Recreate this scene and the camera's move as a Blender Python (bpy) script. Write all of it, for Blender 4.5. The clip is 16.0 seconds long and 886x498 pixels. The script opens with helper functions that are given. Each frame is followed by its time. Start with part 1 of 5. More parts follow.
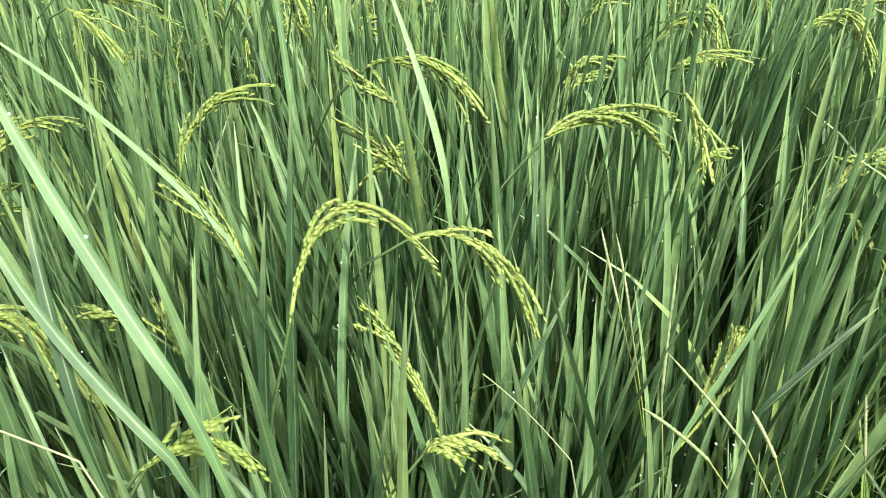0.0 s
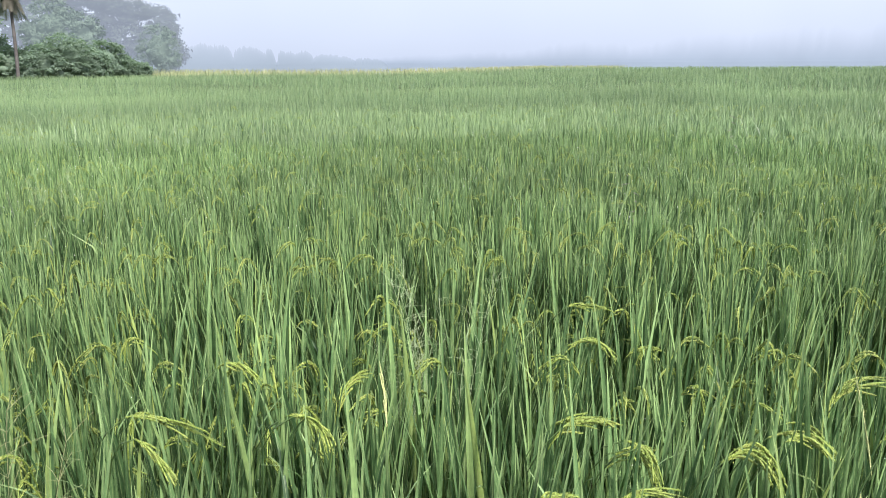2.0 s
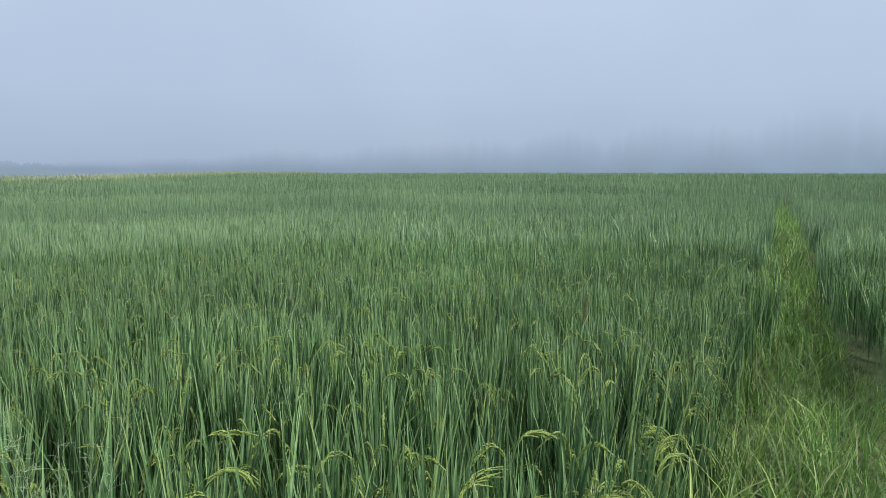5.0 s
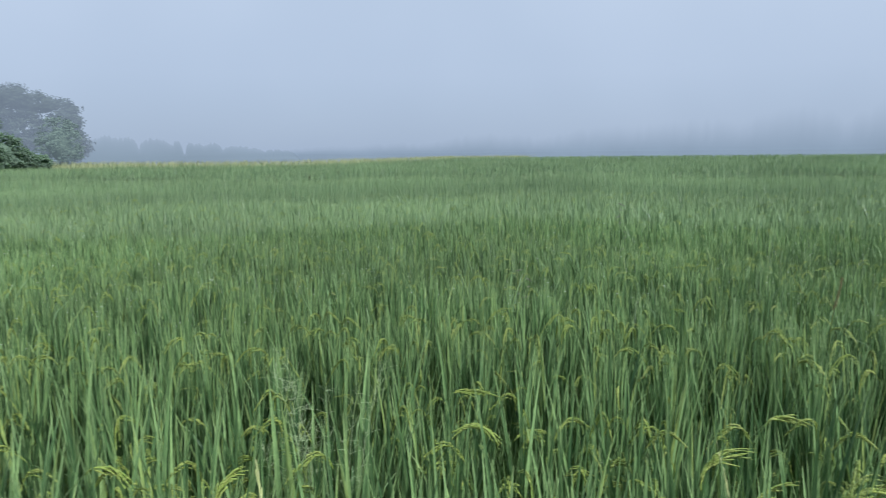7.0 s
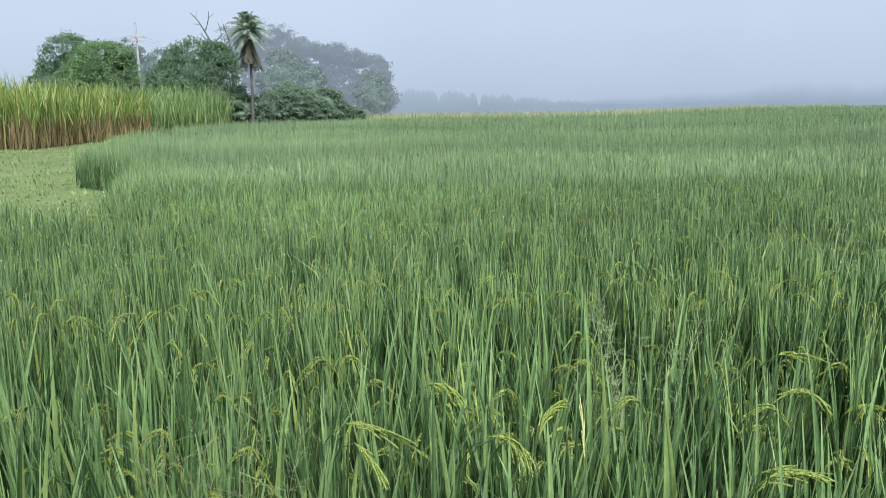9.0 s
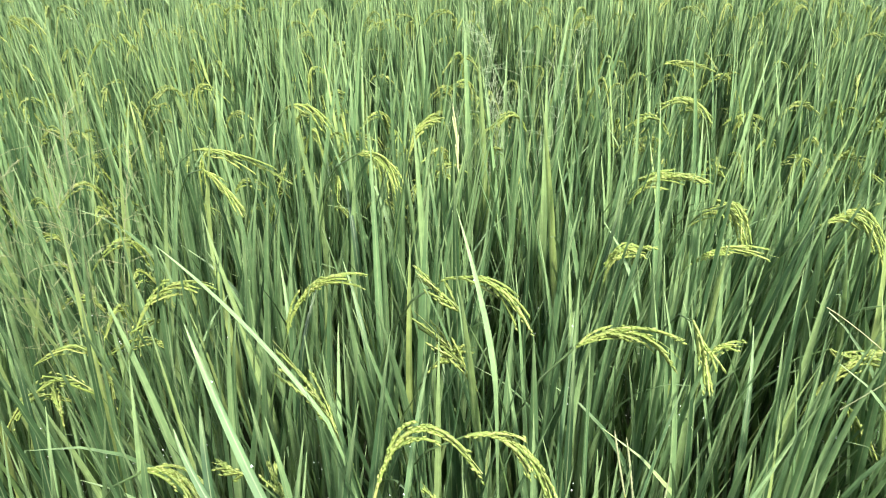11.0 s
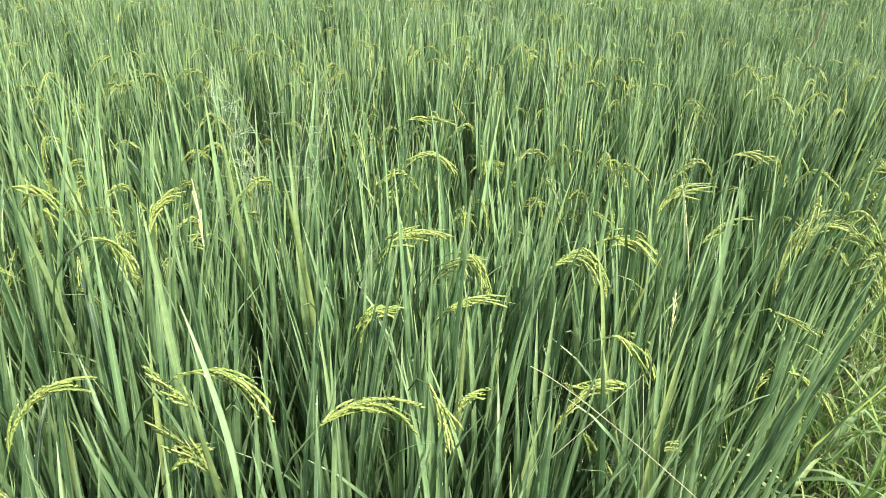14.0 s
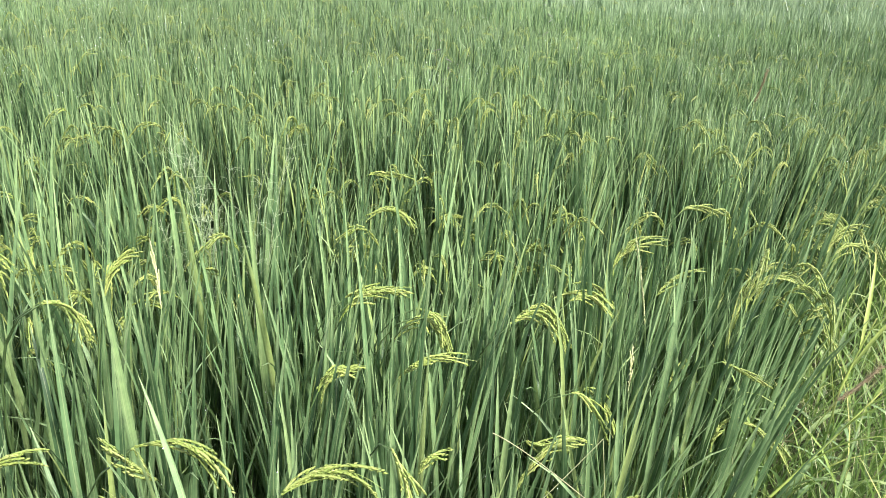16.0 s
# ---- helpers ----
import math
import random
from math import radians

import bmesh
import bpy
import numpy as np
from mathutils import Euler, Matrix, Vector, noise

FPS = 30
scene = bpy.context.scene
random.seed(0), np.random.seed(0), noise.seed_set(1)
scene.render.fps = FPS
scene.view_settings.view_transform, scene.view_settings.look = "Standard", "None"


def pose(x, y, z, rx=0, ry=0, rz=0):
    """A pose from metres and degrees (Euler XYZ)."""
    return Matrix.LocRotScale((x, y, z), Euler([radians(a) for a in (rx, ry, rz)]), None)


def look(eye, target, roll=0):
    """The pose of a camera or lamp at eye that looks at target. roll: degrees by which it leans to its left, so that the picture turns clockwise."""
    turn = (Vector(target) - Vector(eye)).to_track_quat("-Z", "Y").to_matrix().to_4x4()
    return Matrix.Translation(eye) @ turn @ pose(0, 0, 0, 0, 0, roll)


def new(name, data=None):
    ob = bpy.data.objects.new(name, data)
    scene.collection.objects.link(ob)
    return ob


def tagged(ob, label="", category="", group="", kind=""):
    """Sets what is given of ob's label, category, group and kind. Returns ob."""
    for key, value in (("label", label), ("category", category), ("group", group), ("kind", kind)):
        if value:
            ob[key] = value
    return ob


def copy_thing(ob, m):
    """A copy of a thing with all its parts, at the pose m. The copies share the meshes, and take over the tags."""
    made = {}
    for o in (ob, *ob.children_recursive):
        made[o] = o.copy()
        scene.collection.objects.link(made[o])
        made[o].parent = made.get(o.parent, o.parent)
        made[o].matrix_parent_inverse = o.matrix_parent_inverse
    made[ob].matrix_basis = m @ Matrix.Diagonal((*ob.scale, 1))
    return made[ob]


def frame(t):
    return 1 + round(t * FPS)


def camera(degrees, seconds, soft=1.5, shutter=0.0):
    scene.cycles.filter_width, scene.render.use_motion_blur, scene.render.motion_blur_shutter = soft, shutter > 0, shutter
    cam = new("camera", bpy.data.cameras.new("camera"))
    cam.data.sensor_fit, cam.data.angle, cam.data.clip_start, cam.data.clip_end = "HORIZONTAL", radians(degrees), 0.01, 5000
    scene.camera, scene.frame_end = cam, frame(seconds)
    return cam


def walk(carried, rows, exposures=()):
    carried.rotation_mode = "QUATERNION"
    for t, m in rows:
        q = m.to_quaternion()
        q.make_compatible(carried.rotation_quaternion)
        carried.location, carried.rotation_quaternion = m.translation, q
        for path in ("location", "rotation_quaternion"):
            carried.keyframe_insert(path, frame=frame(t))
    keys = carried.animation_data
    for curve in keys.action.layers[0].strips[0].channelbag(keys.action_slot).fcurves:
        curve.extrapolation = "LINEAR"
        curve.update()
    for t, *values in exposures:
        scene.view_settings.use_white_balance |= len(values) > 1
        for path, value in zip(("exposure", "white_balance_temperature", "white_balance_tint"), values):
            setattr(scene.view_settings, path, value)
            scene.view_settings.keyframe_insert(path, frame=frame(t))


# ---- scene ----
cam = camera(60.8, 16.0, 0.7, 0.2)
PATH = [
    (0, (0.016, -0.028, 1.312), (-0.012, 1.647, 0.219), -2.6),
    (0.5, (-0.001, -0.039, 1.357), (-0.033, 1.659, 0.3), -2.4),
    (1, (0.009, -0.088, 1.439), (-0.005, 1.65, 0.45), -2.0),
    (1.2, (0.017, -0.109, 1.472), (0.009, 1.689, 0.595), -2.1),
    (1.3, (0.014, -0.113, 1.509), (0.022, 1.712, 0.691), -1.9),
    (1.5, (0.007, -0.128, 1.601), (0.031, 1.738, 0.882), -0.7),
    (1.7, (0.013, -0.173, 1.627), (0.033, 1.753, 1.089), -0.9),
    (2, (0.009, -0.206, 1.753), (0.04, 1.736, 1.276), -0.3),
    (2.5, (0.024, -0.246, 1.81), (0.119, 1.725, 1.484), 0.3),
    (3, (0.073, -0.245, 1.823), (0.35, 1.722, 1.591), 0.6),
    (3.5, (0.157, -0.256, 1.836), (0.658, 1.671, 1.642), 0.3),
    (3.7, (0.198, -0.258, 1.833), (0.778, 1.648, 1.651), 0.3),
    (4.9, (0.212, -0.25, 1.812), (1.005, 1.573, 1.6), 0.0),
    (5.8, (0.179, -0.241, 1.783), (0.875, 1.62, 1.56), -0.3),
    (6, (0.164, -0.24, 1.775), (0.816, 1.637, 1.542), -0.2),
    (6.5, (0.153, -0.245, 1.765), (0.649, 1.677, 1.514), -0.4),
    (7, (0.102, -0.267, 1.77), (0.363, 1.7, 1.519), -0.6),
    (7.5, (0.028, -0.304, 1.779), (-0.008, 1.682, 1.545), -1.1),
    (8, (-0.002, -0.327, 1.787), (-0.29, 1.641, 1.577), -1.3),
    (8.2, (-0.014, -0.332, 1.785), (-0.369, 1.625, 1.581), -1.1),
    (9.2, (-0.012, -0.285, 1.745), (-0.49, 1.615, 1.31), -1.2),
    (10.3, (-0.001, -0.209, 1.672), (-0.355, 1.597, 0.889), -1.2),
    (10.5, (0.004, -0.185, 1.651), (-0.299, 1.603, 0.807), -1.0),
    (11, (0.022, -0.133, 1.605), (-0.153, 1.602, 0.625), -0.4),
    (11.5, (0.038, -0.125, 1.596), (-0.022, 1.583, 0.557), 0.2),
    (12, (0.057, -0.121, 1.61), (0.1, 1.588, 0.572), 0.7),
    (12.5, (0.076, -0.119, 1.621), (0.208, 1.602, 0.61), 1.0),
    (13, (0.092, -0.117, 1.636), (0.31, 1.62, 0.668), 1.3),
    (13.5, (0.114, -0.118, 1.657), (0.409, 1.63, 0.731), 1.7),
    (14, (0.121, -0.12, 1.673), (0.474, 1.635, 0.781), 2.0),
    (14.5, (0.124, -0.12, 1.684), (0.515, 1.64, 0.818), 2.2),
    (15, (0.122, -0.122, 1.697), (0.543, 1.642, 0.854), 2.6),
    (15.5, (0.118, -0.12, 1.704), (0.561, 1.651, 0.886), 2.8),
    (16, (0.116, -0.118, 1.709), (0.582, 1.661, 0.924), 2.9),
]
walk(cam, [(t, look(eye, target, roll)) for t, eye, target, roll in PATH],
     [(0.0, 1.02, 6600, 13), (1.2, 1.10, 6650, 15), (1.6, 1.22, 6750, 17), (2.0, 0.68, 6600, 19), (2.4, 0.28, 6500, 18), (2.8, 0.03, 6250, 15), (3.5, -0.08, 6150, 13), (6.0, -0.02, 6050, 12), (8.2, -0.03, 6150, 12),
      (10.3, 1.02, 6550, 17), (11.0, 1.15, 6550, 18), (13.5, 1.16, 6500, 21), (16.0, 1.06, 6400, 26)])

# ---- world and light: a misty, overcast morning ----
world = bpy.data.worlds.new("world")
scene.world = world
world.use_nodes = True
wn = world.node_tree
wn.nodes.clear()


def node(tree, kind, **values):
    n = tree.nodes.new(kind)
    for key, value in values.items():
        n.inputs[key.replace("_", " ")].default_value = value
    return n


def ramp(tree, fac, *stops):
    """A colour ramp: stops of (position, (r, g, b))."""
    n = tree.nodes.new("ShaderNodeValToRGB")
    while len(n.color_ramp.elements) < len(stops):
        n.color_ramp.elements.new(0.5)
    for e, (pos, col) in zip(n.color_ramp.elements, stops):
        e.position, e.color = pos, (*col, 1)
    tree.links.new(fac, n.inputs[0])
    return n.outputs[0]


def mix(tree, fac, a, b):
    n = tree.nodes.new("ShaderNodeMix")
    n.data_type = "RGBA"
    for socket, value in ((n.inputs[0], fac), (n.inputs[6], a), (n.inputs[7], b)):
        if isinstance(value, bpy.types.NodeSocket):
            tree.links.new(value, socket)
        else:
            socket.default_value = (*value, 1) if isinstance(value, tuple) else value
    return n.outputs[2]


def math_node(tree, op, a, b=0.0):
    n = tree.nodes.new("ShaderNodeMath")
    n.operation = op
    for socket, value in zip(n.inputs, (a, b)):
        if isinstance(value, bpy.types.NodeSocket):
            tree.links.new(value, socket)
        else:
            socket.default_value = value
    return n.outputs[0]


SKY_LOW, SKY_MID, SKY_TOP = (0.46, 0.565, 0.705), (0.585, 0.69, 0.83), (0.72, 0.83, 0.95)
coords = wn.nodes.new("ShaderNodeTexCoord")
split = wn.nodes.new("ShaderNodeSeparateXYZ")
wn.links.new(coords.outputs["Generated"], split.inputs[0])
haze = ramp(wn, split.outputs["Z"], (0.0, SKY_LOW), (0.10, SKY_MID), (0.32, SKY_TOP), (1.0, (0.74, 0.84, 0.97)))
drift = node(wn, "ShaderNodeTexNoise", Scale=2.2, Detail=3.0)
wn.links.new(coords.outputs["Generated"], drift.inputs["Vector"])
cloud = ramp(wn, drift.outputs[0], (0.3, (0.93, 0.94, 0.95)), (0.7, (1.06, 1.05, 1.04)))
veil = wn.nodes.new("ShaderNodeMix")
veil.data_type, veil.blend_type = "RGBA", "MULTIPLY"
veil.inputs[0].default_value = 1.0
wn.links.new(haze, veil.inputs[6])
wn.links.new(cloud, veil.inputs[7])
clear_sky = wn.nodes.new("ShaderNodeTexSky")
clear_sky.sky_type, clear_sky.sun_disc = "NISHITA", False
clear_sky.sun_elevation, clear_sky.sun_rotation = radians(49), radians(145)
thin = wn.nodes.new("ShaderNodeMix")
thin.data_type, thin.blend_type = "RGBA", "ADD"
thin.inputs[0].default_value = 0.01
# an overcast sky is brighter overhead than at the horizon
overhead = wn.nodes.new("ShaderNodeMapRange")
overhead.interpolation_type = "SMOOTHSTEP"
for key, value in (("From Min", 0.22), ("From Max", 0.95), ("To Min", 0.8), ("To Max", 1.4)):
    overhead.inputs[key].default_value = value
wn.links.new(split.outputs["Z"], overhead.inputs["Value"])
wn.links.new(veil.outputs[2], thin.inputs[6])
wn.links.new(clear_sky.outputs[0], thin.inputs[7])
back = wn.nodes.new("ShaderNodeBackground")
wn.links.new(overhead.outputs[0], back.inputs[1])
wn.links.new(thin.outputs[2], back.inputs[0])
wout = wn.nodes.new("ShaderNodeOutputWorld")
wn.links.new(back.outputs[0], wout.inputs[0])

sun = new("sun", bpy.data.lights.new("sun", "SUN"))
sun.data.energy, sun.data.angle, sun.data.color = 6.2, radians(8), (1.0, 0.97, 0.90)
sun.matrix_world = look((7, -10, 14), (0, 0, 0))


# ---- materials ----
def material(name):
    m = bpy.data.materials.new(name)
    m.use_nodes = True
    m.node_tree.nodes.clear()
    return m, m.node_tree


def finish(m, tree, shader):
    out = tree.nodes.new("ShaderNodeOutputMaterial")
    tree.links.new(shader, out.inputs[0])
    return m


def chance(tree):
    """A number for each leaf or piece: the object's and the island's own chance together."""
    a = tree.nodes.new("ShaderNodeObjectInfo").outputs["Random"]
    b = tree.nodes.new("ShaderNodeNewGeometry").outputs["Random Per Island"]
    return math_node(tree, "FRACT", math_node(tree, "ADD", a, b))


def leafy(name, stops, tip, rough=0.42, through_light=0.35, tip_from=0.82, veins=True, patch=(0.8, 1.15), patch_scale=0.6, spec=0.4):
    """Leaves: stops colour them by chance, tip tints their ends, light passes through them."""
    m, tree = material(name)
    col = ramp(tree, chance(tree), *stops)
    uv = tree.nodes.new("ShaderNodeUVMap")
    sep = tree.nodes.new("ShaderNodeSeparateXYZ")
    tree.links.new(uv.outputs[0], sep.inputs[0])
    col = mix(tree, ramp(tree, sep.outputs[1], (tip_from, (0, 0, 0)), (1.0, (0.8, 0.8, 0.8))), col, tip)
    if veins:
        rib = math_node(tree, "ABSOLUTE", math_node(tree, "SUBTRACT", sep.outputs[0], 0.5))
        col = mix(tree, ramp(tree, rib, (0.02, (0.4, 0.4, 0.4)), (0.07, (0, 0, 0))), col, (0.34, 0.42, 0.20))
        long = tree.nodes.new("ShaderNodeCombineXYZ")
        tree.links.new(math_node(tree, "MULTIPLY", sep.outputs[0], 14.0), long.inputs[0])
        tree.links.new(math_node(tree, "MULTIPLY", sep.outputs[1], 3.0), long.inputs[1])
        tree.links.new(math_node(tree, "MULTIPLY", chance(tree), 40.0), long.inputs[2])
        streak = node(tree, "ShaderNodeTexNoise", Scale=1.0, Detail=3.0)
        tree.links.new(long.outputs[0], streak.inputs["Vector"])
        k = tree.nodes.new("ShaderNodeMix")
        k.data_type, k.blend_type = "RGBA", "MULTIPLY"
        k.inputs[0].default_value = 1.0
        tree.links.new(col, k.inputs[6])
        tree.links.new(ramp(tree, streak.outputs[0], (0.3, (0.76, 0.8, 0.8)), (0.7, (1.16, 1.14, 1.06))), k.inputs[7])
        col = k.outputs[2]
    place = tree.nodes.new("ShaderNodeNewGeometry").outputs["Position"]
    big = node(tree, "ShaderNodeTexNoise", Scale=patch_scale, Detail=2.0)
    fine = node(tree, "ShaderNodeTexNoise", Scale=45.0, Detail=2.0)
    for n in (big, fine):
        tree.links.new(place, n.inputs["Vector"])
    lo, hi = patch
    for n, a, b in ((big, lo, hi), (fine, 0.88, 1.1)):
        k = tree.nodes.new("ShaderNodeMix")
        k.data_type, k.blend_type = "RGBA", "MULTIPLY"
        k.inputs[0].default_value = 1.0
        tree.links.new(col, k.inputs[6])
        tree.links.new(ramp(tree, n.outputs[0], (0.35, (a, a, a)), (0.65, (b, b, b * 0.97))), k.inputs[7])
        col = k.outputs[2]
    bsdf = node(tree, "ShaderNodeBsdfPrincipled", Roughness=rough, Specular_IOR_Level=spec)
    tree.links.new(col, bsdf.inputs["Base Color"])
    if veins:
        wave = math_node(tree, "SINE", math_node(tree, "MULTIPLY", sep.outputs[0], 75.0))
        bump = node(tree, "ShaderNodeBump", Strength=0.25, Distance=0.001)
        tree.links.new(wave, bump.inputs["Height"])
        tree.links.new(bump.outputs[0], bsdf.inputs["Normal"])
    glow = tree.nodes.new("ShaderNodeBsdfTranslucent")
    warm = mix(tree, 0.35, col, (0.18, 0.38, 0.07))
    tree.links.new(warm, glow.inputs[0])
    both = tree.nodes.new("ShaderNodeMixShader")
    both.inputs[0].default_value = through_light
    tree.links.new(bsdf.outputs[0], both.inputs[1])
    tree.links.new(glow.outputs[0], both.inputs[2])
    return finish(m, tree, both.outputs[0])


def solid(name, dark, light, scale, rough=0.8, bump=0.3, distance=0.01, stretch=(1, 1, 1), spec=0.3):
    m, tree = material(name)
    place = tree.nodes.new("ShaderNodeNewGeometry").outputs["Position"]
    mp = tree.nodes.new("ShaderNodeMapping")
    mp.inputs["Scale"].default_value = stretch
    tree.links.new(place, mp.inputs[0])
    n = node(tree, "ShaderNodeTexNoise", Scale=scale, Detail=6.0, Roughness=0.65)
    big = node(tree, "ShaderNodeTexNoise", Scale=scale * 0.08, Detail=3.0)
    for k in (n, big):
        tree.links.new(mp.outputs[0], k.inputs["Vector"])
    both = math_node(tree, "MULTIPLY", math_node(tree, "ADD", n.outputs[0], big.outputs[0]), 0.5)
    col = ramp(tree, both, (0.35, dark), (0.65, light))
    bsdf = node(tree, "ShaderNodeBsdfPrincipled", Roughness=rough, Specular_IOR_Level=spec)
    tree.links.new(col, bsdf.inputs["Base Color"])
    b = node(tree, "ShaderNodeBump", Strength=bump, Distance=distance)
    tree.links.new(n.outputs[0], b.inputs["Height"])
    tree.links.new(b.outputs[0], bsdf.inputs["Normal"])
    return finish(m, tree, bsdf.outputs[0])


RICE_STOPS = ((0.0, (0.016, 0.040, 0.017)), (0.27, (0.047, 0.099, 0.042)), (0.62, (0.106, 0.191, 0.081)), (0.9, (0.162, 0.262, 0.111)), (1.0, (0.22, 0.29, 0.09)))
# rice leaf paled for the far field: distance haze painted into its colour
HAZED_STOPS = ((0.0, (0.066, 0.116, 0.068)), (0.3, (0.108, 0.178, 0.094)), (0.7, (0.150, 0.235, 0.122)), (1.0, (0.20, 0.28, 0.14)))
M_RICE = leafy("rice_leaf", RICE_STOPS, (0.23, 0.33, 0.15), rough=0.42, through_light=0.18, tip_from=0.75, patch=(0.76, 1.18), patch_scale=0.4, spec=0.3)
M_RICE_HAZED = leafy("hazed_rice_leaf", HAZED_STOPS, (0.25, 0.35, 0.17), rough=0.45, through_light=0.2, tip_from=0.6, veins=False, patch=(0.78, 1.2), patch_scale=0.12, spec=0.5)
# stem green set darker, adding painted shade in the gaps between plants
M_STEM = leafy("rice_stem", ((0.0, (0.042, 0.082, 0.028)), (1.0, (0.09, 0.152, 0.048))), (0.11, 0.18, 0.06), veins=False)
M_GRAIN = leafy("rice_grain", ((0.0, (0.138, 0.205, 0.038)), (0.5, (0.192, 0.26, 0.054)), (1.0, (0.27, 0.315, 0.088))), (0.5, 0.5, 0.2), rough=0.5, through_light=0.2, tip_from=0.98, veins=False)
M_PALE = leafy("pale_spike", ((0.0, (0.42, 0.47, 0.20)), (1.0, (0.50, 0.53, 0.27))), (0.58, 0.58, 0.36), veins=False)
M_GRASS = leafy("bund_grass", ((0.0, (0.07, 0.148, 0.030)), (0.5, (0.135, 0.245, 0.048)), (0.85, (0.20, 0.31, 0.07)), (1.0, (0.35, 0.33, 0.15))), (0.26, 0.33, 0.09), rough=0.5, patch=(0.6, 1.25), patch_scale=1.6)
M_STRAW = leafy("ripe_strip", ((0.0, (0.27, 0.32, 0.18)), (1.0, (0.37, 0.37, 0.22))), (0.36, 0.36, 0.22), rough=0.6, veins=False)
M_CANE = leafy("cane_leaf", ((0.0, (0.11, 0.18, 0.05)), (0.6, (0.19, 0.265, 0.065)), (1.0, (0.33, 0.33, 0.11))), (0.27, 0.3, 0.08), rough=0.5, veins=False)
M_REED = leafy("reed_leaf", ((0.0, (0.11, 0.19, 0.08)), (0.6, (0.17, 0.26, 0.10)), (1.0, (0.25, 0.33, 0.12))), (0.28, 0.36, 0.14), rough=0.6, veins=False)
M_TURF = solid("turf", (0.07, 0.10, 0.04), (0.14, 0.175, 0.075), 5.0, 0.95, 0.6, 0.03, spec=0.05)
M_DRY = leafy("dry_cane", ((0.0, (0.10, 0.075, 0.045)), (0.35, (0.20, 0.145, 0.08)), (0.75, (0.29, 0.215, 0.115)), (1.0, (0.33, 0.31, 0.13))), (0.28, 0.23, 0.13), rough=0.7, veins=False)
# tree greens lifted towards grey: distance haze put into the base colour
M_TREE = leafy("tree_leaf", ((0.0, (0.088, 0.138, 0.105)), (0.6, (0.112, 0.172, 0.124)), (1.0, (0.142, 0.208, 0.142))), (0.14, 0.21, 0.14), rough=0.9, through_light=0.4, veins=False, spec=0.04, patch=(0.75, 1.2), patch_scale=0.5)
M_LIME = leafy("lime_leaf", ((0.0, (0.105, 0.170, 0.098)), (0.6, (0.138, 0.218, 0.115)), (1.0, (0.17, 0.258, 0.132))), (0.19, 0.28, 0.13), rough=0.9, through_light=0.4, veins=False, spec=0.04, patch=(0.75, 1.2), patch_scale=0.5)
M_WEED = leafy("weed", ((0.0, (0.09, 0.17, 0.04)), (0.6, (0.16, 0.25, 0.055)), (0.92, (0.24, 0.32, 0.07)), (1.0, (0.38, 0.38, 0.12))), (0.4, 0.4, 0.14), rough=0.5, patch=(0.75, 1.2), patch_scale=3.0)
M_YELLOW = leafy("yellow_stem", ((0.0, (0.22, 0.30, 0.055)), (1.0, (0.30, 0.36, 0.085))), (0.36, 0.38, 0.11), rough=0.5, veins=False)
M_SEED = leafy("seed_spike", ((0.0, (0.22, 0.28, 0.12)), (1.0, (0.34, 0.35, 0.19))), (0.36, 0.33, 0.2), rough=0.7, veins=False)
M_WISP = leafy("wispy_stem", ((0.0, (0.27, 0.36, 0.21)), (1.0, (0.36, 0.43, 0.27))), (0.36, 0.42, 0.27), rough=0.7, veins=False)
M_FOX = leafy("foxtail", ((0.0, (0.145, 0.12, 0.06)), (1.0, (0.24, 0.195, 0.10))), (0.25, 0.20, 0.11), rough=0.8, veins=False)
M_SKIRT = leafy("dead_frond", ((0.0, (0.10, 0.096, 0.084)), (1.0, (0.165, 0.155, 0.132))), (0.17, 0.16, 0.14), rough=0.85, veins=False, spec=0.1)
# bush green paled and blued, with the mist's haze painted in
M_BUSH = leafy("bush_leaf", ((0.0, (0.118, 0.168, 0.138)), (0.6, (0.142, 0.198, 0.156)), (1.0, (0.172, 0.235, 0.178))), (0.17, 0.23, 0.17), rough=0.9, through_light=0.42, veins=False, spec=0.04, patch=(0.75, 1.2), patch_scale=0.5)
M_BARK = solid("bark", (0.10, 0.095, 0.085), (0.24, 0.23, 0.21), 9.0, 0.9, 0.5, 0.02, (1, 1, 0.25))
M_PALM_BARK = solid("palm_bark", (0.05, 0.048, 0.045), (0.11, 0.105, 0.10), 9.0, 0.9, 0.5, 0.02, (1, 1, 2.5))
M_MUD = solid("field_ground", (0.022, 0.028, 0.014), (0.06, 0.075, 0.03), 6.0, 0.95, 0.5, 0.03, spec=0.05)
M_CONCRETE = solid("pole_concrete", (0.27, 0.28, 0.29), (0.36, 0.37, 0.38), 8.0, 0.85, 0.2)
M_IRON = solid("crossarm", (0.25, 0.26, 0.27), (0.36, 0.37, 0.38), 12.0, 0.6, 0.1)
M_WIRE = solid("wire", (0.30, 0.31, 0.33), (0.38, 0.39, 0.41), 3.0, 0.6, 0.0)


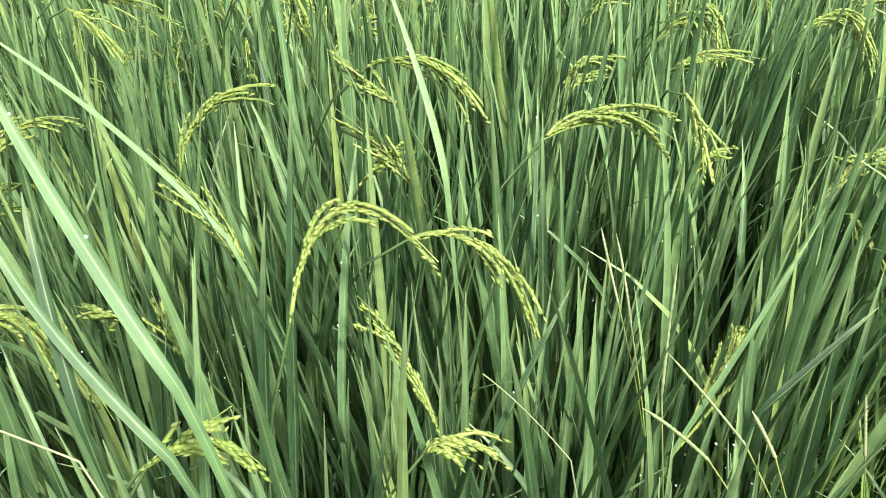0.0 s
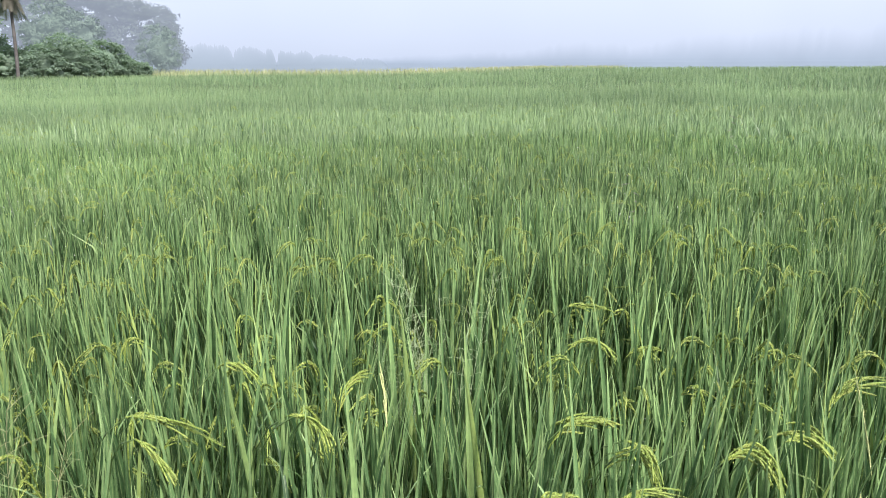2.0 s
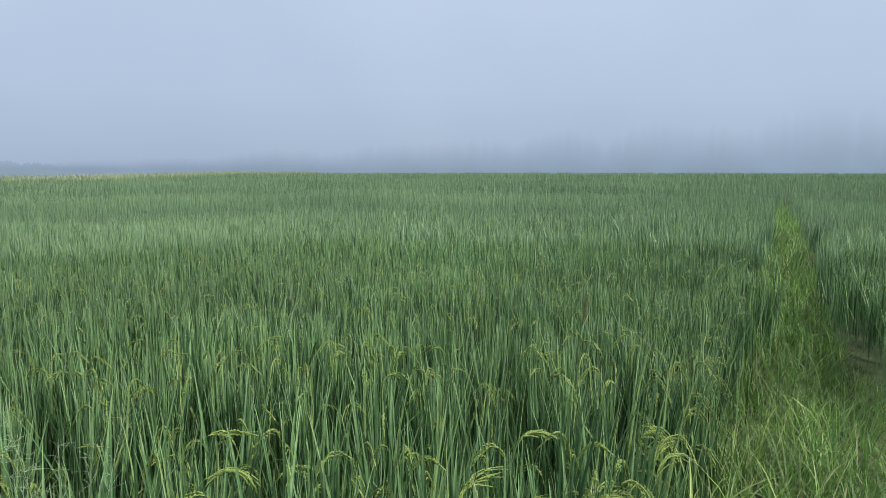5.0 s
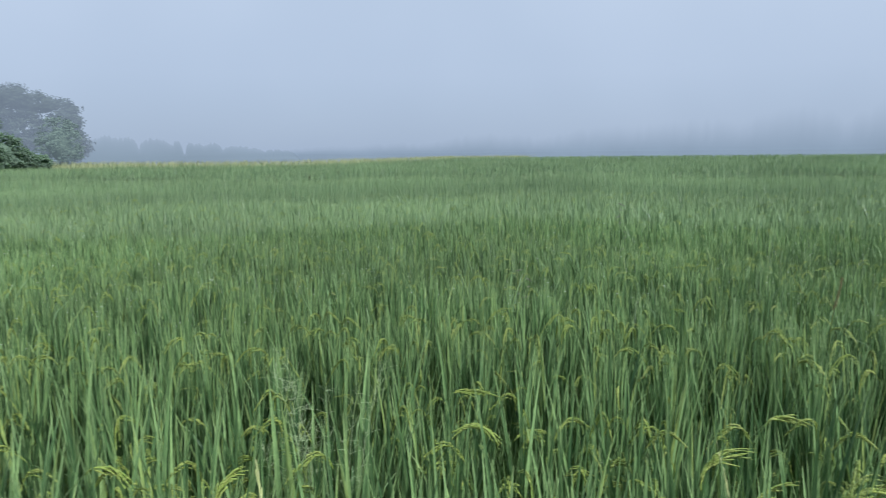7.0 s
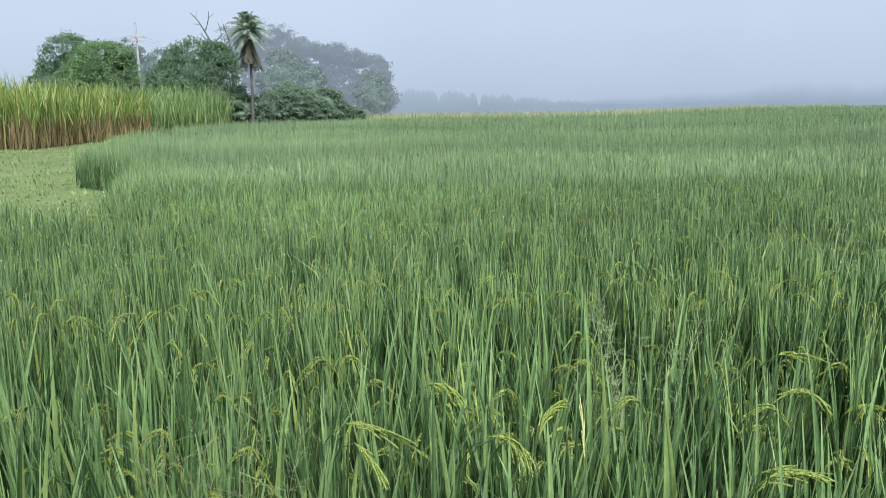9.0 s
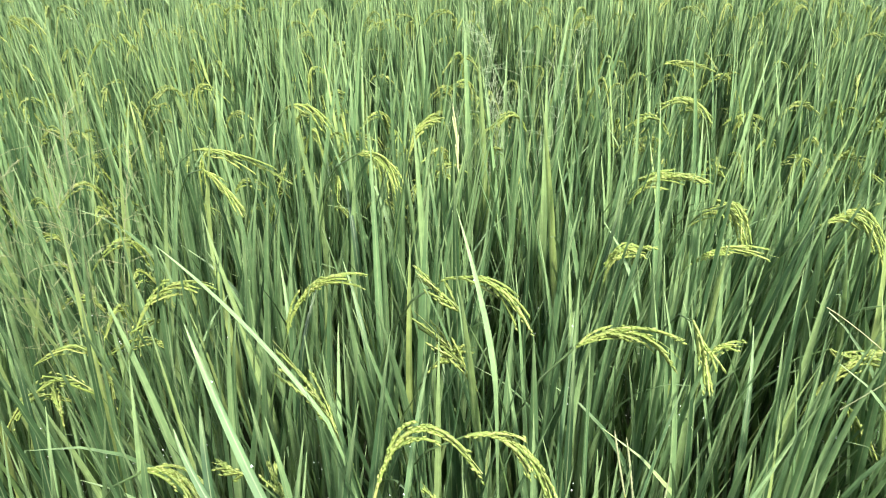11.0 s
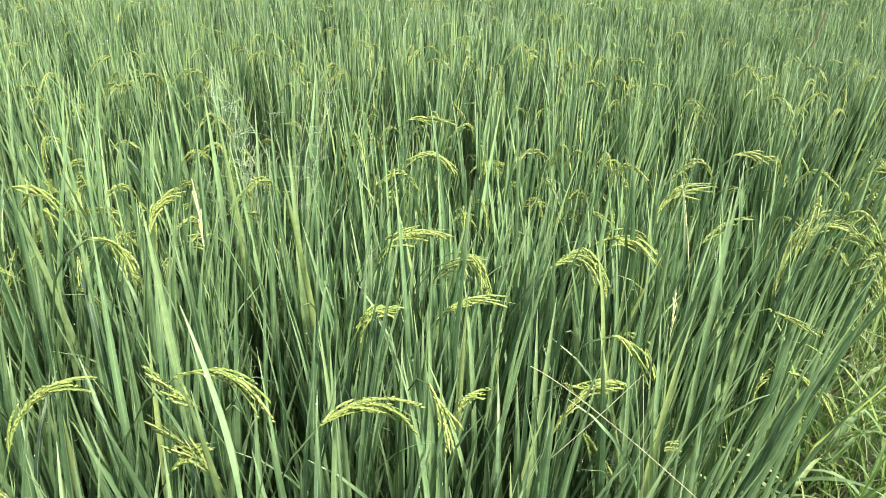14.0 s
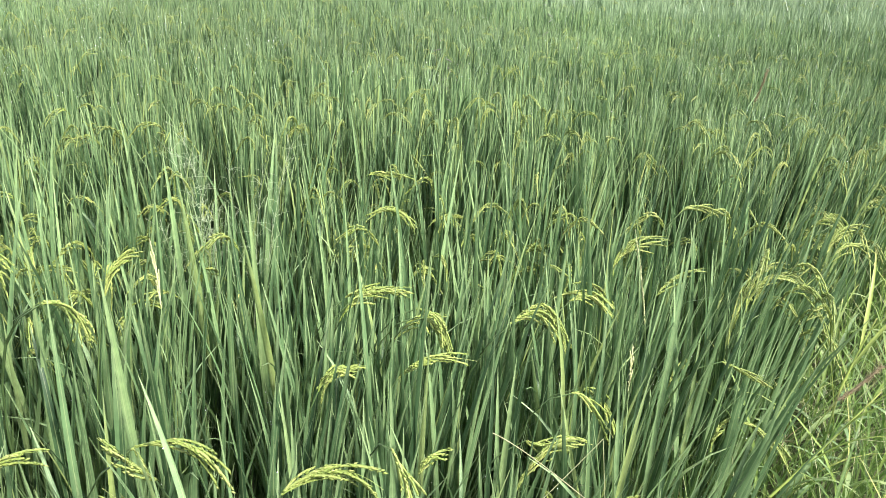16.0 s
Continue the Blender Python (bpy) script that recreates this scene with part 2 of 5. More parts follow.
def glowing_mist(name, low, cover, grow=1.0, scale=0.05, leaf=None, share=0.25):
    """Far woods: mist painted in as emission, the tops fading clear along V."""
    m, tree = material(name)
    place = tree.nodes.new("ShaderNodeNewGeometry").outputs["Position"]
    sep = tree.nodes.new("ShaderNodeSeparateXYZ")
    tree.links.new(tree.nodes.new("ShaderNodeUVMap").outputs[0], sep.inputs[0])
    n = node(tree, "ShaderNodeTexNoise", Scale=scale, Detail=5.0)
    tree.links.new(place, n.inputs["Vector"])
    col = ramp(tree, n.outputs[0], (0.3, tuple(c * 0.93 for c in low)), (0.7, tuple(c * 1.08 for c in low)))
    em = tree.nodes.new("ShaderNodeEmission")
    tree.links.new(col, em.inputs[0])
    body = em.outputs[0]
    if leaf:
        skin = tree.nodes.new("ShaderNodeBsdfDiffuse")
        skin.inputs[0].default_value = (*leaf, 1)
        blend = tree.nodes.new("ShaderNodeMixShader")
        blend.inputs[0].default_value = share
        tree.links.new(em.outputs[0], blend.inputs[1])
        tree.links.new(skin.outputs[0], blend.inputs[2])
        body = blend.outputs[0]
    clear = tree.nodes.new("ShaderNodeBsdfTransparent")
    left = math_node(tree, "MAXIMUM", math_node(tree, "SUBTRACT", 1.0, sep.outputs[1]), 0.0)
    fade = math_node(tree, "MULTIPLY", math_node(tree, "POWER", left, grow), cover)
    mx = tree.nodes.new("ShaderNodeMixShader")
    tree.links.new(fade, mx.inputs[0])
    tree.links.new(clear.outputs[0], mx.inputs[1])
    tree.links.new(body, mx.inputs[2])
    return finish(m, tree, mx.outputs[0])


# frond green greyed and paled, so haze sits in its colour
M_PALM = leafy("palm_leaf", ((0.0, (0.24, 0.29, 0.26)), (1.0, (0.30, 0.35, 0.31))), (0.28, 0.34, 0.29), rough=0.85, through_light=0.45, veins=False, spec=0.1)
# belts of woods that emit the colour of the haze before them
M_WOODS_LEFT = glowing_mist("left_woods", (0.27, 0.345, 0.41), 0.92, 0.35)
M_WOODS_RIGHT = glowing_mist("right_woods", (0.285, 0.365, 0.45), 0.98, 1.5)
# tree leaves part emission: the haze on far trees is painted glow
M_MIST_LEAF = glowing_mist("misty_leaf", (0.18, 0.235, 0.255), 1.0, 0.15, 0.3, (0.15, 0.21, 0.16), 0.5)
M_MIST_TREE = glowing_mist("misty_tree", (0.225, 0.275, 0.335), 1.0, 0.6, 0.2, (0.12, 0.16, 0.12))


# ---- mesh helpers ----
def raw_mesh(name, verts, quads, mat, uv=None):
    """A mesh from arrays of places and of four- or three-cornered faces."""
    verts, quads = np.asarray(verts, np.float32), np.asarray(quads, np.int32)
    me = bpy.data.meshes.new(name)
    k = quads.shape[1]
    me.vertices.add(len(verts))
    me.loops.add(quads.size)
    me.polygons.add(len(quads))
    me.vertices.foreach_set("co", verts.ravel())
    me.loops.foreach_set("vertex_index", quads.ravel())
    me.polygons.foreach_set("loop_start", np.arange(0, quads.size, k, dtype=np.int32))
    me.polygons.foreach_set("use_smooth", np.ones(len(quads), bool))
    if uv is not None:
        layer = me.uv_layers.new(name="UVMap")
        layer.data.foreach_set("uv", np.asarray(uv, np.float32)[quads.ravel()].ravel())
    me.update(calc_edges=True)
    me.materials.append(mat)
    return me


def part(name, me, parent, label="", m=None):
    ob = new(name, me)
    ob.parent = parent
    if m is not None:
        ob.matrix_local = m
    if label:
        ob["label"] = label
    return ob


def blades(base, az, length, lean, bend, width, segs, across=1, fold=0.25, twist=None, droop=None):
    """Grass-like leaves: each starts at base, leans by lean and bends by bend more, towards the bearing az."""
    n = len(base)
    s = np.linspace(0, 1, segs + 1)
    mid = (s[1:] + s[:-1]) / 2
    theta = lean[:, None] + bend[:, None] * mid[None] ** 2
    step = (length / segs)[:, None]
    out = np.concatenate([np.zeros((n, 1)), np.cumsum(np.sin(theta) * step, 1)], 1)
    up = np.concatenate([np.zeros((n, 1)), np.cumsum(np.cos(theta) * step, 1)], 1)
    ca, sa = np.cos(az)[:, None], np.sin(az)[:, None]
    c = np.stack([base[:, 0:1] + out * ca, base[:, 1:2] + out * sa, base[:, 2:3] + up], 2)
    tw = np.random.normal(0, 0.5, n) if twist is None else twist
    phi = az + np.pi / 2 + tw
    side = np.stack([np.cos(phi), np.sin(phi), np.zeros(n)], 1)[:, None, :]
    w = 0.5 * width[:, None] * np.minimum(1, 0.45 + 2.2 * s)[None] * (1 - s[None] ** 2.3) ** 0.9
    w = np.maximum(w, 0.0004)[:, :, None]
    rows = [c - side * w, c + side * w]
    us = [0.0, 1.0]
    if across == 2:
        away = np.stack([np.cos(az), np.sin(az), np.zeros(n) - 0.2], 1)[:, None, :]
        rows, us = [rows[0], c + away * w * fold * 2, rows[1]], [0.0, 0.5, 1.0]
    v = np.stack(rows, 2)
    a = across + 1
    uv = np.zeros((n, segs + 1, a, 2))
    uv[..., 0], uv[..., 1] = np.array(us)[None, None, :], s[None, :, None]
    i = np.arange(n)[:, None, None] * (segs + 1) * a
    j = np.arange(segs)[None, :, None] * a
    k = np.arange(across)[None, None, :]
    q = i + j + k
    quads = np.stack([q, q + 1, q + 1 + a, q + a], 3).reshape(-1, 4)
    return v.reshape(-1, 3), quads, uv.reshape(-1, 2)


def merged(*sets):
    vs, qs, us, off = [], [], [], 0
    for v, q, u in sets:
        vs.append(v), qs.append(q + off), us.append(u)
        off += len(v)
    return np.concatenate(vs), np.concatenate(qs), np.concatenate(us)


def tube(points, radii, sides=5):
    """A tapering round limb along points."""
    p = np.asarray(points, float)
    r = np.asarray(radii, float)
    t = np.gradient(p, axis=0)
    t /= np.linalg.norm(t, axis=1)[:, None] + 1e-9
    ref = np.where(np.abs(t[:, 2:3]) > 0.9, np.array([[1.0, 0, 0]]), np.array([[0, 0, 1.0]]))
    a = np.cross(t, ref)
    a /= np.linalg.norm(a, axis=1)[:, None]
    b = np.cross(t, a)
    ang = np.arange(sides) * 2 * np.pi / sides
    ring = a[:, None] * np.cos(ang)[None, :, None] + b[:, None] * np.sin(ang)[None, :, None]
    v = p[:, None] + ring * r[:, None, None]
    k, n = np.arange(sides), len(p)
    j = np.arange(n - 1)[:, None] * sides
    q = np.stack([j + k, j + (k + 1) % sides, j + sides + (k + 1) % sides, j + sides + k], 2).reshape(-1, 4)
    uv = np.zeros((n, sides, 2))
    uv[..., 0], uv[..., 1] = (k / sides)[None], np.linspace(0, 1, n)[:, None]
    return v.reshape(-1, 3), q, uv.reshape(-1, 2)


def bezier(a, b, c, n):
    t = np.linspace(0, 1, n)[:, None]
    a, b, c = (np.asarray(x, float) for x in (a, b, c))
    return a * (1 - t) ** 2 + 2 * b * t * (1 - t) + c * t ** 2


def grains(centres, ways, length=0.0085, width=0.0030):
    """Husks: slim eight-faced spindles at centres, along ways."""
    n = len(centres)
    t = ways / (np.linalg.norm(ways, axis=1)[:, None] + 1e-9)
    a = np.cross(t, np.random.normal(size=(n, 3)))
    a /= np.linalg.norm(a, axis=1)[:, None] + 1e-9
    b = np.cross(t, a)
    ln = length * np.random.uniform(0.85, 1.15, (n, 1))
    wd = width * np.random.uniform(0.85, 1.15, (n, 1))
    low, high, mid = centres - t * ln / 2, centres + t * ln / 2, centres - t * ln * 0.05
    v = np.stack([low, mid + a * wd / 2, mid + b * wd * 0.35, mid - a * wd / 2, mid - b * wd * 0.35, high], 1)
    f = np.array([[0, 2, 1, 1], [0, 3, 2, 2], [0, 4, 3, 3], [0, 1, 4, 4], [5, 1, 2, 2], [5, 2, 3, 3], [5, 3, 4, 4], [5, 4, 1, 1]])
    tri = f[:, :3]
    return v.reshape(-1, 3), (np.arange(n)[:, None, None] * 6 + tri[None]).reshape(-1, 3), np.tile(np.array([[0.5, 0.2]]), (n * 6, 1))


def panicle_mesh(start, middle, tip, rng, thick=1.0, strands=10, husk=1.0, spread=1.0):
    """A rice panicle: a thin rachis from start over middle to tip, with branches of husks along it."""
    start, middle, tip = (np.asarray(x, float) for x in (start, middle, tip))
    ctrl = 2 * middle - 0.5 * (start + tip)
    line = bezier(start, ctrl, tip, 40)
    span = np.linalg.norm(np.diff(line, axis=0), axis=1).sum()
    sets_v, sets_w, cores = [], [], []
    for b in range(strands):
        s0 = 0.62 * b / strands + rng.uniform(0, 0.04)
        s1 = min(1.0, s0 + rng.uniform(0.32, 0.48))
        n = max(4, int((s1 - s0) * span / (0.0037 * spread)))
        u = np.linspace(s0, s1, n)
        idx = u * 39
        lo = np.clip(idx.astype(int), 0, 38)
        pts = line[lo] + (line[lo + 1] - line[lo]) * (idx - lo)[:, None]
        way = line[lo + 1] - line[lo]
        way /= np.linalg.norm(way, axis=1)[:, None] + 1e-9
        off = rng.normal(size=3)
        off -= way[n // 2] * off.dot(way[n // 2])
        off /= np.linalg.norm(off) + 1e-9
        grow = np.linspace(0, 1, n)[:, None] ** 0.8
        pts = pts + off * grow * rng.uniform(0.003, 0.010 if b % 2 else 0.024) * thick + np.array([0, 0, -1.0]) * grow ** 2 * rng.uniform(0.0, 0.016)
        jit = rng.normal(size=(n, 3)) * 0.0011 * thick
        sets_v.append(pts + jit)
        sets_w.append(way + rng.normal(size=(n, 3)) * 0.17 + off * 0.12)
        cv, cq, cu = tube(pts[::3], np.full(len(pts[::3]), 0.0021 * thick ** 0.5 * husk), 3)
        cores.append((cv, np.concatenate([cq[:, [0, 1, 2]], cq[:, [0, 2, 3]]]), np.full((len(cv), 2), 0.2)))
    v, q, u = grains(np.concatenate(sets_v), np.concatenate(sets_w), 0.0102 * husk, 0.0042 * husk)
    tv, tq, tu = tube(line[::3], np.linspace(0.0011, 0.0005, len(line[::3])), 3)
    tq3 = np.concatenate([tq[:, [0, 1, 2]], tq[:, [0, 2, 3]]])
    v, q, u = merged((v, q, u), (tv, tq3, tu), *cores)
    return raw_mesh("panicle", v, q, M_GRAIN, u)


def culm(foot, start, middle, radius=0.0022):
    """A stem from the ground to where its panicle starts."""
    foot, start, middle = (np.asarray(x, float) for x in (foot, start, middle))
    way = (start - middle)
    way /= np.linalg.norm(way) + 1e-9
    pts = bezier(foot, start + way * 0.22 - np.array([0, 0, 0.12]), start, 9)
    return tube(pts, np.linspace(radius * 1.4, radius * 0.7, 9), 4)


# ---- the plan ----
def bund_line(x, y):
    """Distance from the bund that runs off between the two fields, across its line."""
    return (0.92 * x - y - 0.55) / 1.359


LEFT_GAP = [(-4.5, 5.3), (-8.6, 11.4), (-8.9, 12.3), (-11.8, 13.9), (-24.3, 33.0), (-33.0, 52.0), (-60.0, 62.0), (-60.0, 5.3)]


def inside(poly, x, y):
    hit = np.zeros(np.shape(x), bool)
    for (x0, y0), (x1, y1) in zip(poly, poly[1:] + poly[:1]):
        cross = (y0 > y) != (y1 > y)
        hit ^= cross & (x < (x1 - x0) * (y - y0) / (y1 - y0 + 1e-12) + x0)
    return hit


def far_edge(x):
    return np.clip(80 + np.maximum(0, x + 6) * 3.0, 80, 180)


def in_rice(x, y):
    d = bund_line(x, y)
    ragged = 0.13 * np.sin(x * 2.1 + 0.7) * np.sin(x * 0.83) + 0.08 * np.sin(x * 5.3)
    wide = np.clip((27 - x) / 14, 0.0, 1.0)
    near = (d < (ragged - 0.30 - 0.14 * np.clip(2.1 - x, 0, 1)) * wide) & (y > 0.34) & (y < far_edge(x)) & ~inside(LEFT_GAP, x, y)
    other = (d > (0.5 + ragged) * wide) & (x > 4.5) & (y > 2.0) & (y < 180)
    return near | other


def ground_height(x, y):
    d = bund_line(x, y)
    z = (0.20 + 0.08 * np.clip((x - 4) / 4, 0, 1)) * np.exp(-(d / 0.5) ** 4) * (x > -0.5) * np.clip((30 - x) / 8, 0, 1)
    z = np.maximum(z, 0.22 / (1 + np.exp(np.clip((y - 0.05) * 14, -50, 50))))
    z = np.maximum(z, 0.15 * inside(LEFT_GAP, x, y))
    return z + 0.012 * np.sin(x * 5.1 + 1) * np.cos(y * 4.3)


# ---- ground: one sheet out to the horizon ----
def axis(inner, step, outer, grow):
    a = [0.0]
    while a[-1] < outer:
        a.append(a[-1] + (step if a[-1] < inner else step + (a[-1] - inner) * grow))
    a = np.array(a)
    return np.concatenate([-a[:0:-1], a])


gx, gy = axis(5, 0.16, 2600, 0.16), axis(5, 0.16, 2600, 0.16)
X, Y = np.meshgrid(gx, gy)
gv = np.stack([X, Y, ground_height(X, Y)], 2).reshape(-1, 3)
gi = np.arange(len(gv)).reshape(X.shape)
gq = np.stack([gi[:-1, :-1], gi[:-1, 1:], gi[1:, 1:], gi[1:, :-1]], 2).reshape(-1, 4)
tagged(new("ground", raw_mesh("ground", gv, gq, M_MUD)), "dark wet muddy ground of the paddy and its low bunds", "ground", kind="structure")

# turf on the path between the fields
bm = bmesh.new()
corners = [bm.verts.new((x, y, 0.165)) for x, y in LEFT_GAP]
lawn = bm.faces.new(corners)
grown = bmesh.ops.extrude_face_region(bm, geom=[lawn])
bmesh.ops.translate(bm, vec=(0, 0, -0.12), verts=[e for e in grown["geom"] if isinstance(e, bmesh.types.BMVert)])
bmesh.ops.recalc_face_normals(bm, faces=bm.faces[:])
turf = bpy.data.meshes.new("path")
bm.to_mesh(turf)
bm.free()
turf.materials.append(M_TURF)
tagged(new("path", turf), "pale green turf path between the fields", "path", kind="structure")

# ---- far woods, mist painted on them as glow ----
def woods(name, bearings, radius, height, mat, seed, label):
    """A ragged belt of treetops along an arc far away."""
    rng = np.random.default_rng(seed)
    b = np.radians(np.linspace(*bearings, 400))
    top = np.zeros(400)
    pos = np.linspace(0, 1, 400)
    for k in range(70):
        c, w, h = rng.uniform(0, 1), rng.uniform(0.008, 0.04), rng.uniform(0.45, 1.0)
        top = np.maximum(top, h * np.sqrt(np.maximum(0, 1 - ((pos - c) / w) ** 2)))
    top = 0.5 + 0.5 * top + rng.normal(0, 0.03, 400)
    top *= np.array([height(p) for p in pos]) * np.minimum(1, np.minimum(pos, 1 - pos) / 0.02)
    rows = []
    foot = np.minimum(top * 0.6, 1.9)
    for f, back_off in ((-0.05, 0), (0.0, 1.5), (0.5, 3), (1.0, 6)):
        rows.append(np.stack([np.sin(b) * (radius + back_off), np.cos(b) * (radius + back_off), foot + (top - foot) * f if f >= 0 else top * f], 1))
    v = np.concatenate(rows)
    i = np.arange(399)
    q = np.concatenate([np.stack([i + 400 * k, i + 1 + 400 * k, i + 401 + 400 * k, i + 400 + 400 * k], 1) for k in range(3)])
    uv = np.repeat(np.array([0.0, 0.0, 0.5, 1.0]), 400)
    return tagged(new(name, raw_mesh(name, v, q, mat, np.stack([uv, uv], 1))), label, "woods", kind="structure")


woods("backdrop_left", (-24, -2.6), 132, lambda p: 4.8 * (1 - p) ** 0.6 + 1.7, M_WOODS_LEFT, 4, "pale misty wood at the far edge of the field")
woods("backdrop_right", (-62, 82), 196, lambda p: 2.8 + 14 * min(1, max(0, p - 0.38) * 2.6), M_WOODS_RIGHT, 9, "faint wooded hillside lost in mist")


# dew nearly opaque white: the sky's glint is painted into the drops
M_DEW_GLINT, dew_tree = material("dew")
dew_skin = node(dew_tree, "ShaderNodeBsdfPrincipled", Base_Color=(0.95, 1.0, 0.97, 1), Roughness=0.08, IOR=1.33, Transmission_Weight=0.1)
finish(M_DEW_GLINT, dew_tree, dew_skin.outputs[0])

# ---- the rice: single plants close to the path ----
rng = np.random.default_rng(11)


def one_leaf(length, lean, bend, width, twist, segs=8):
    arr = lambda x: np.array([x])
    return blades(np.zeros((1, 3)), arr(0.0), arr(length), arr(lean), arr(bend), arr(width), segs, 2, 0.28, arr(twist))


LEAVES = []
for i in range(36):
    v, q, u = one_leaf(rng.uniform(0.42, 0.66), radians(rng.uniform(1, 15)), radians(rng.uniform(0, 14) if i % 14 else rng.uniform(35, 80)), rng.uniform(0.0115, 0.0200), rng.normal(0, 0.55))
    LEAVES.append(raw_mesh("leaf", v, q, M_RICE, u))


def stems_mesh(feet, tops):
    sets = []
    for f, t in zip(feet, tops):
        mid = (np.array(f) + np.array(t)) / 2 + np.array([0, 0, 0.04])
        sets.append(tube(bezier(f, mid, t, 4), np.linspace(0.0042, 0.0024, 4), 3))
    v, q, u = merged(*sets)
    return raw_mesh("stem_tuft", v, q, M_STEM, u)


def random_panicle(rng, husk=0.86, strands=6, spread=2.5):
    reach, rise = rng.uniform(0.07, 0.135), rng.uniform(0.02, 0.065)
    side = rng.normal(0, 0.015)
    return panicle_mesh((0, 0, 0), (reach * 0.46, side * 0.5, rise), (reach, side, rise - rng.uniform(0.02, 0.11)), rng, rng.uniform(0.6, 1.35), strands, husk, spread)



PANICLES = [random_panicle(rng) for _ in range(8)]
RICE_LABEL = "upright green rice plant with narrow dewy leaves"


def head_turn(at, az, rng):
    """The pose of a head of grain: its bearing, tilt and size vary."""
    size = rng.uniform(0.85, 1.5)
    return Matrix.Translation(at) @ Matrix.Rotation(az, 4, "Z") @ Matrix.Rotation(rng.normal(0, 0.35), 4, "Y") @ Matrix.Rotation(rng.normal(0, 0.25), 4, "X") @ Matrix.Diagonal((size, size, size * rng.uniform(0.8, 1.1), 1))


def rice_plant(x, y, rng, height=1.0, heads=1, tillers=9):
    """One clump of rice: its stems, each leaf and each head of grain a part."""
    plant = tagged(new("rice_plant"), RICE_LABEL, "rice plant", "rice plants in the paddy")
    plant.location = (x, y, 0)
    feet, tops, count = [], [], 0
    for k in range(tillers):
        a, r = rng.uniform(0, 2 * np.pi), rng.uniform(0.005, 0.05)
        lean = rng.uniform(0.02, 0.13)
        f = np.array([math.cos(a) * r, math.sin(a) * r, -0.01])
        top = f + np.array([math.cos(a) * lean * 0.5, math.sin(a) * lean * 0.5, rng.uniform(0.44, 0.60) * height])
        feet.append(f), tops.append(top)
        for j in range(3):
            at = f + (top - f) * (0.30 + 0.29 * j + rng.uniform(-0.05, 0.05))
            az = a + j * math.pi + rng.normal(0, 0.6)
            grow = height * rng.uniform(0.85, 1.12)
            m = Matrix.Translation(at) @ Matrix.Rotation(az, 4, "Z") @ Matrix.Diagonal((grow, 1, grow, 1))
            part("leaf", LEAVES[rng.integers(len(LEAVES))], plant, m=m)
    part("stem_tuft", stems_mesh(feet, tops), plant)
    for k in range(heads):
        top = tops[k]
        az = rng.uniform(0, 2 * np.pi)
        at = top + np.array([0, 0, rng.uniform(0.17, 0.37) * height])
        head = part("panicle", PANICLES[rng.integers(len(PANICLES))], plant, "drooping yellow-green head of rice grain", head_turn(at, az, rng))
        way = np.array([math.cos(az) * 0.06, math.sin(az) * 0.06, 0.1])
        v, q, u = culm(top, at, at + way, 0.0016)
        part("stalk", raw_mesh("stalk", v, q, M_STEM, u), plant)
    return plant


def spots(spacing, r0, r1, rng, bearing=(-49, 58), jitter=0.45):
    """Planting places between two distances within a range of bearings."""
    n = int(2 * r1 / spacing) + 2
    k = (np.arange(n) - n / 2) * spacing
    x, y = (a.ravel() for a in np.meshgrid(k, k[k > -1]))
    x = x + rng.uniform(-jitter, jitter, len(x)) * spacing
    y = y + rng.uniform(-jitter, jitter, len(y)) * spacing
    r, b = np.hypot(x, y + 0.4), np.degrees(np.arctan2(x, y + 0.4))
    keep = (r >= r0) & (r < r1) & (b > bearing[0]) & (b < bearing[1]) & in_rice(x, y)
    return x[keep], y[keep]


NEAR, MIDDLE = 3.05, 3.9
kinds = [rice_plant(0, 0, rng, 1.0, h) for h in (0, 4, 0, 3, 0, 5, 0, 4)]
low_kinds = [rice_plant(0, 0, rng, 0.9, 0, 9) for _ in range(3)]
xs, ys = spots(0.205, 0.0, NEAR, rng)
used = set()
for x, y in zip(xs, ys):
    stock = low_kinds if y < 0.72 else kinds[::2] if y < 1.7 and -0.6 < x < 1.6 else kinds[1::2] if rng.uniform() < 0.62 else kinds[::2]
    k = stock[rng.integers(len(stock))]
    m = pose(x, y, 0, 0, 0, rng.uniform(0, 360))
    if k.name in used:
        copy_thing(k, m)
    else:
        used.add(k.name)
        k.matrix_basis = m
for k in kinds + low_kinds:
    if k.name not in used:
        for o in (*k.children_recursive, k):
            bpy.data.objects.remove(o)


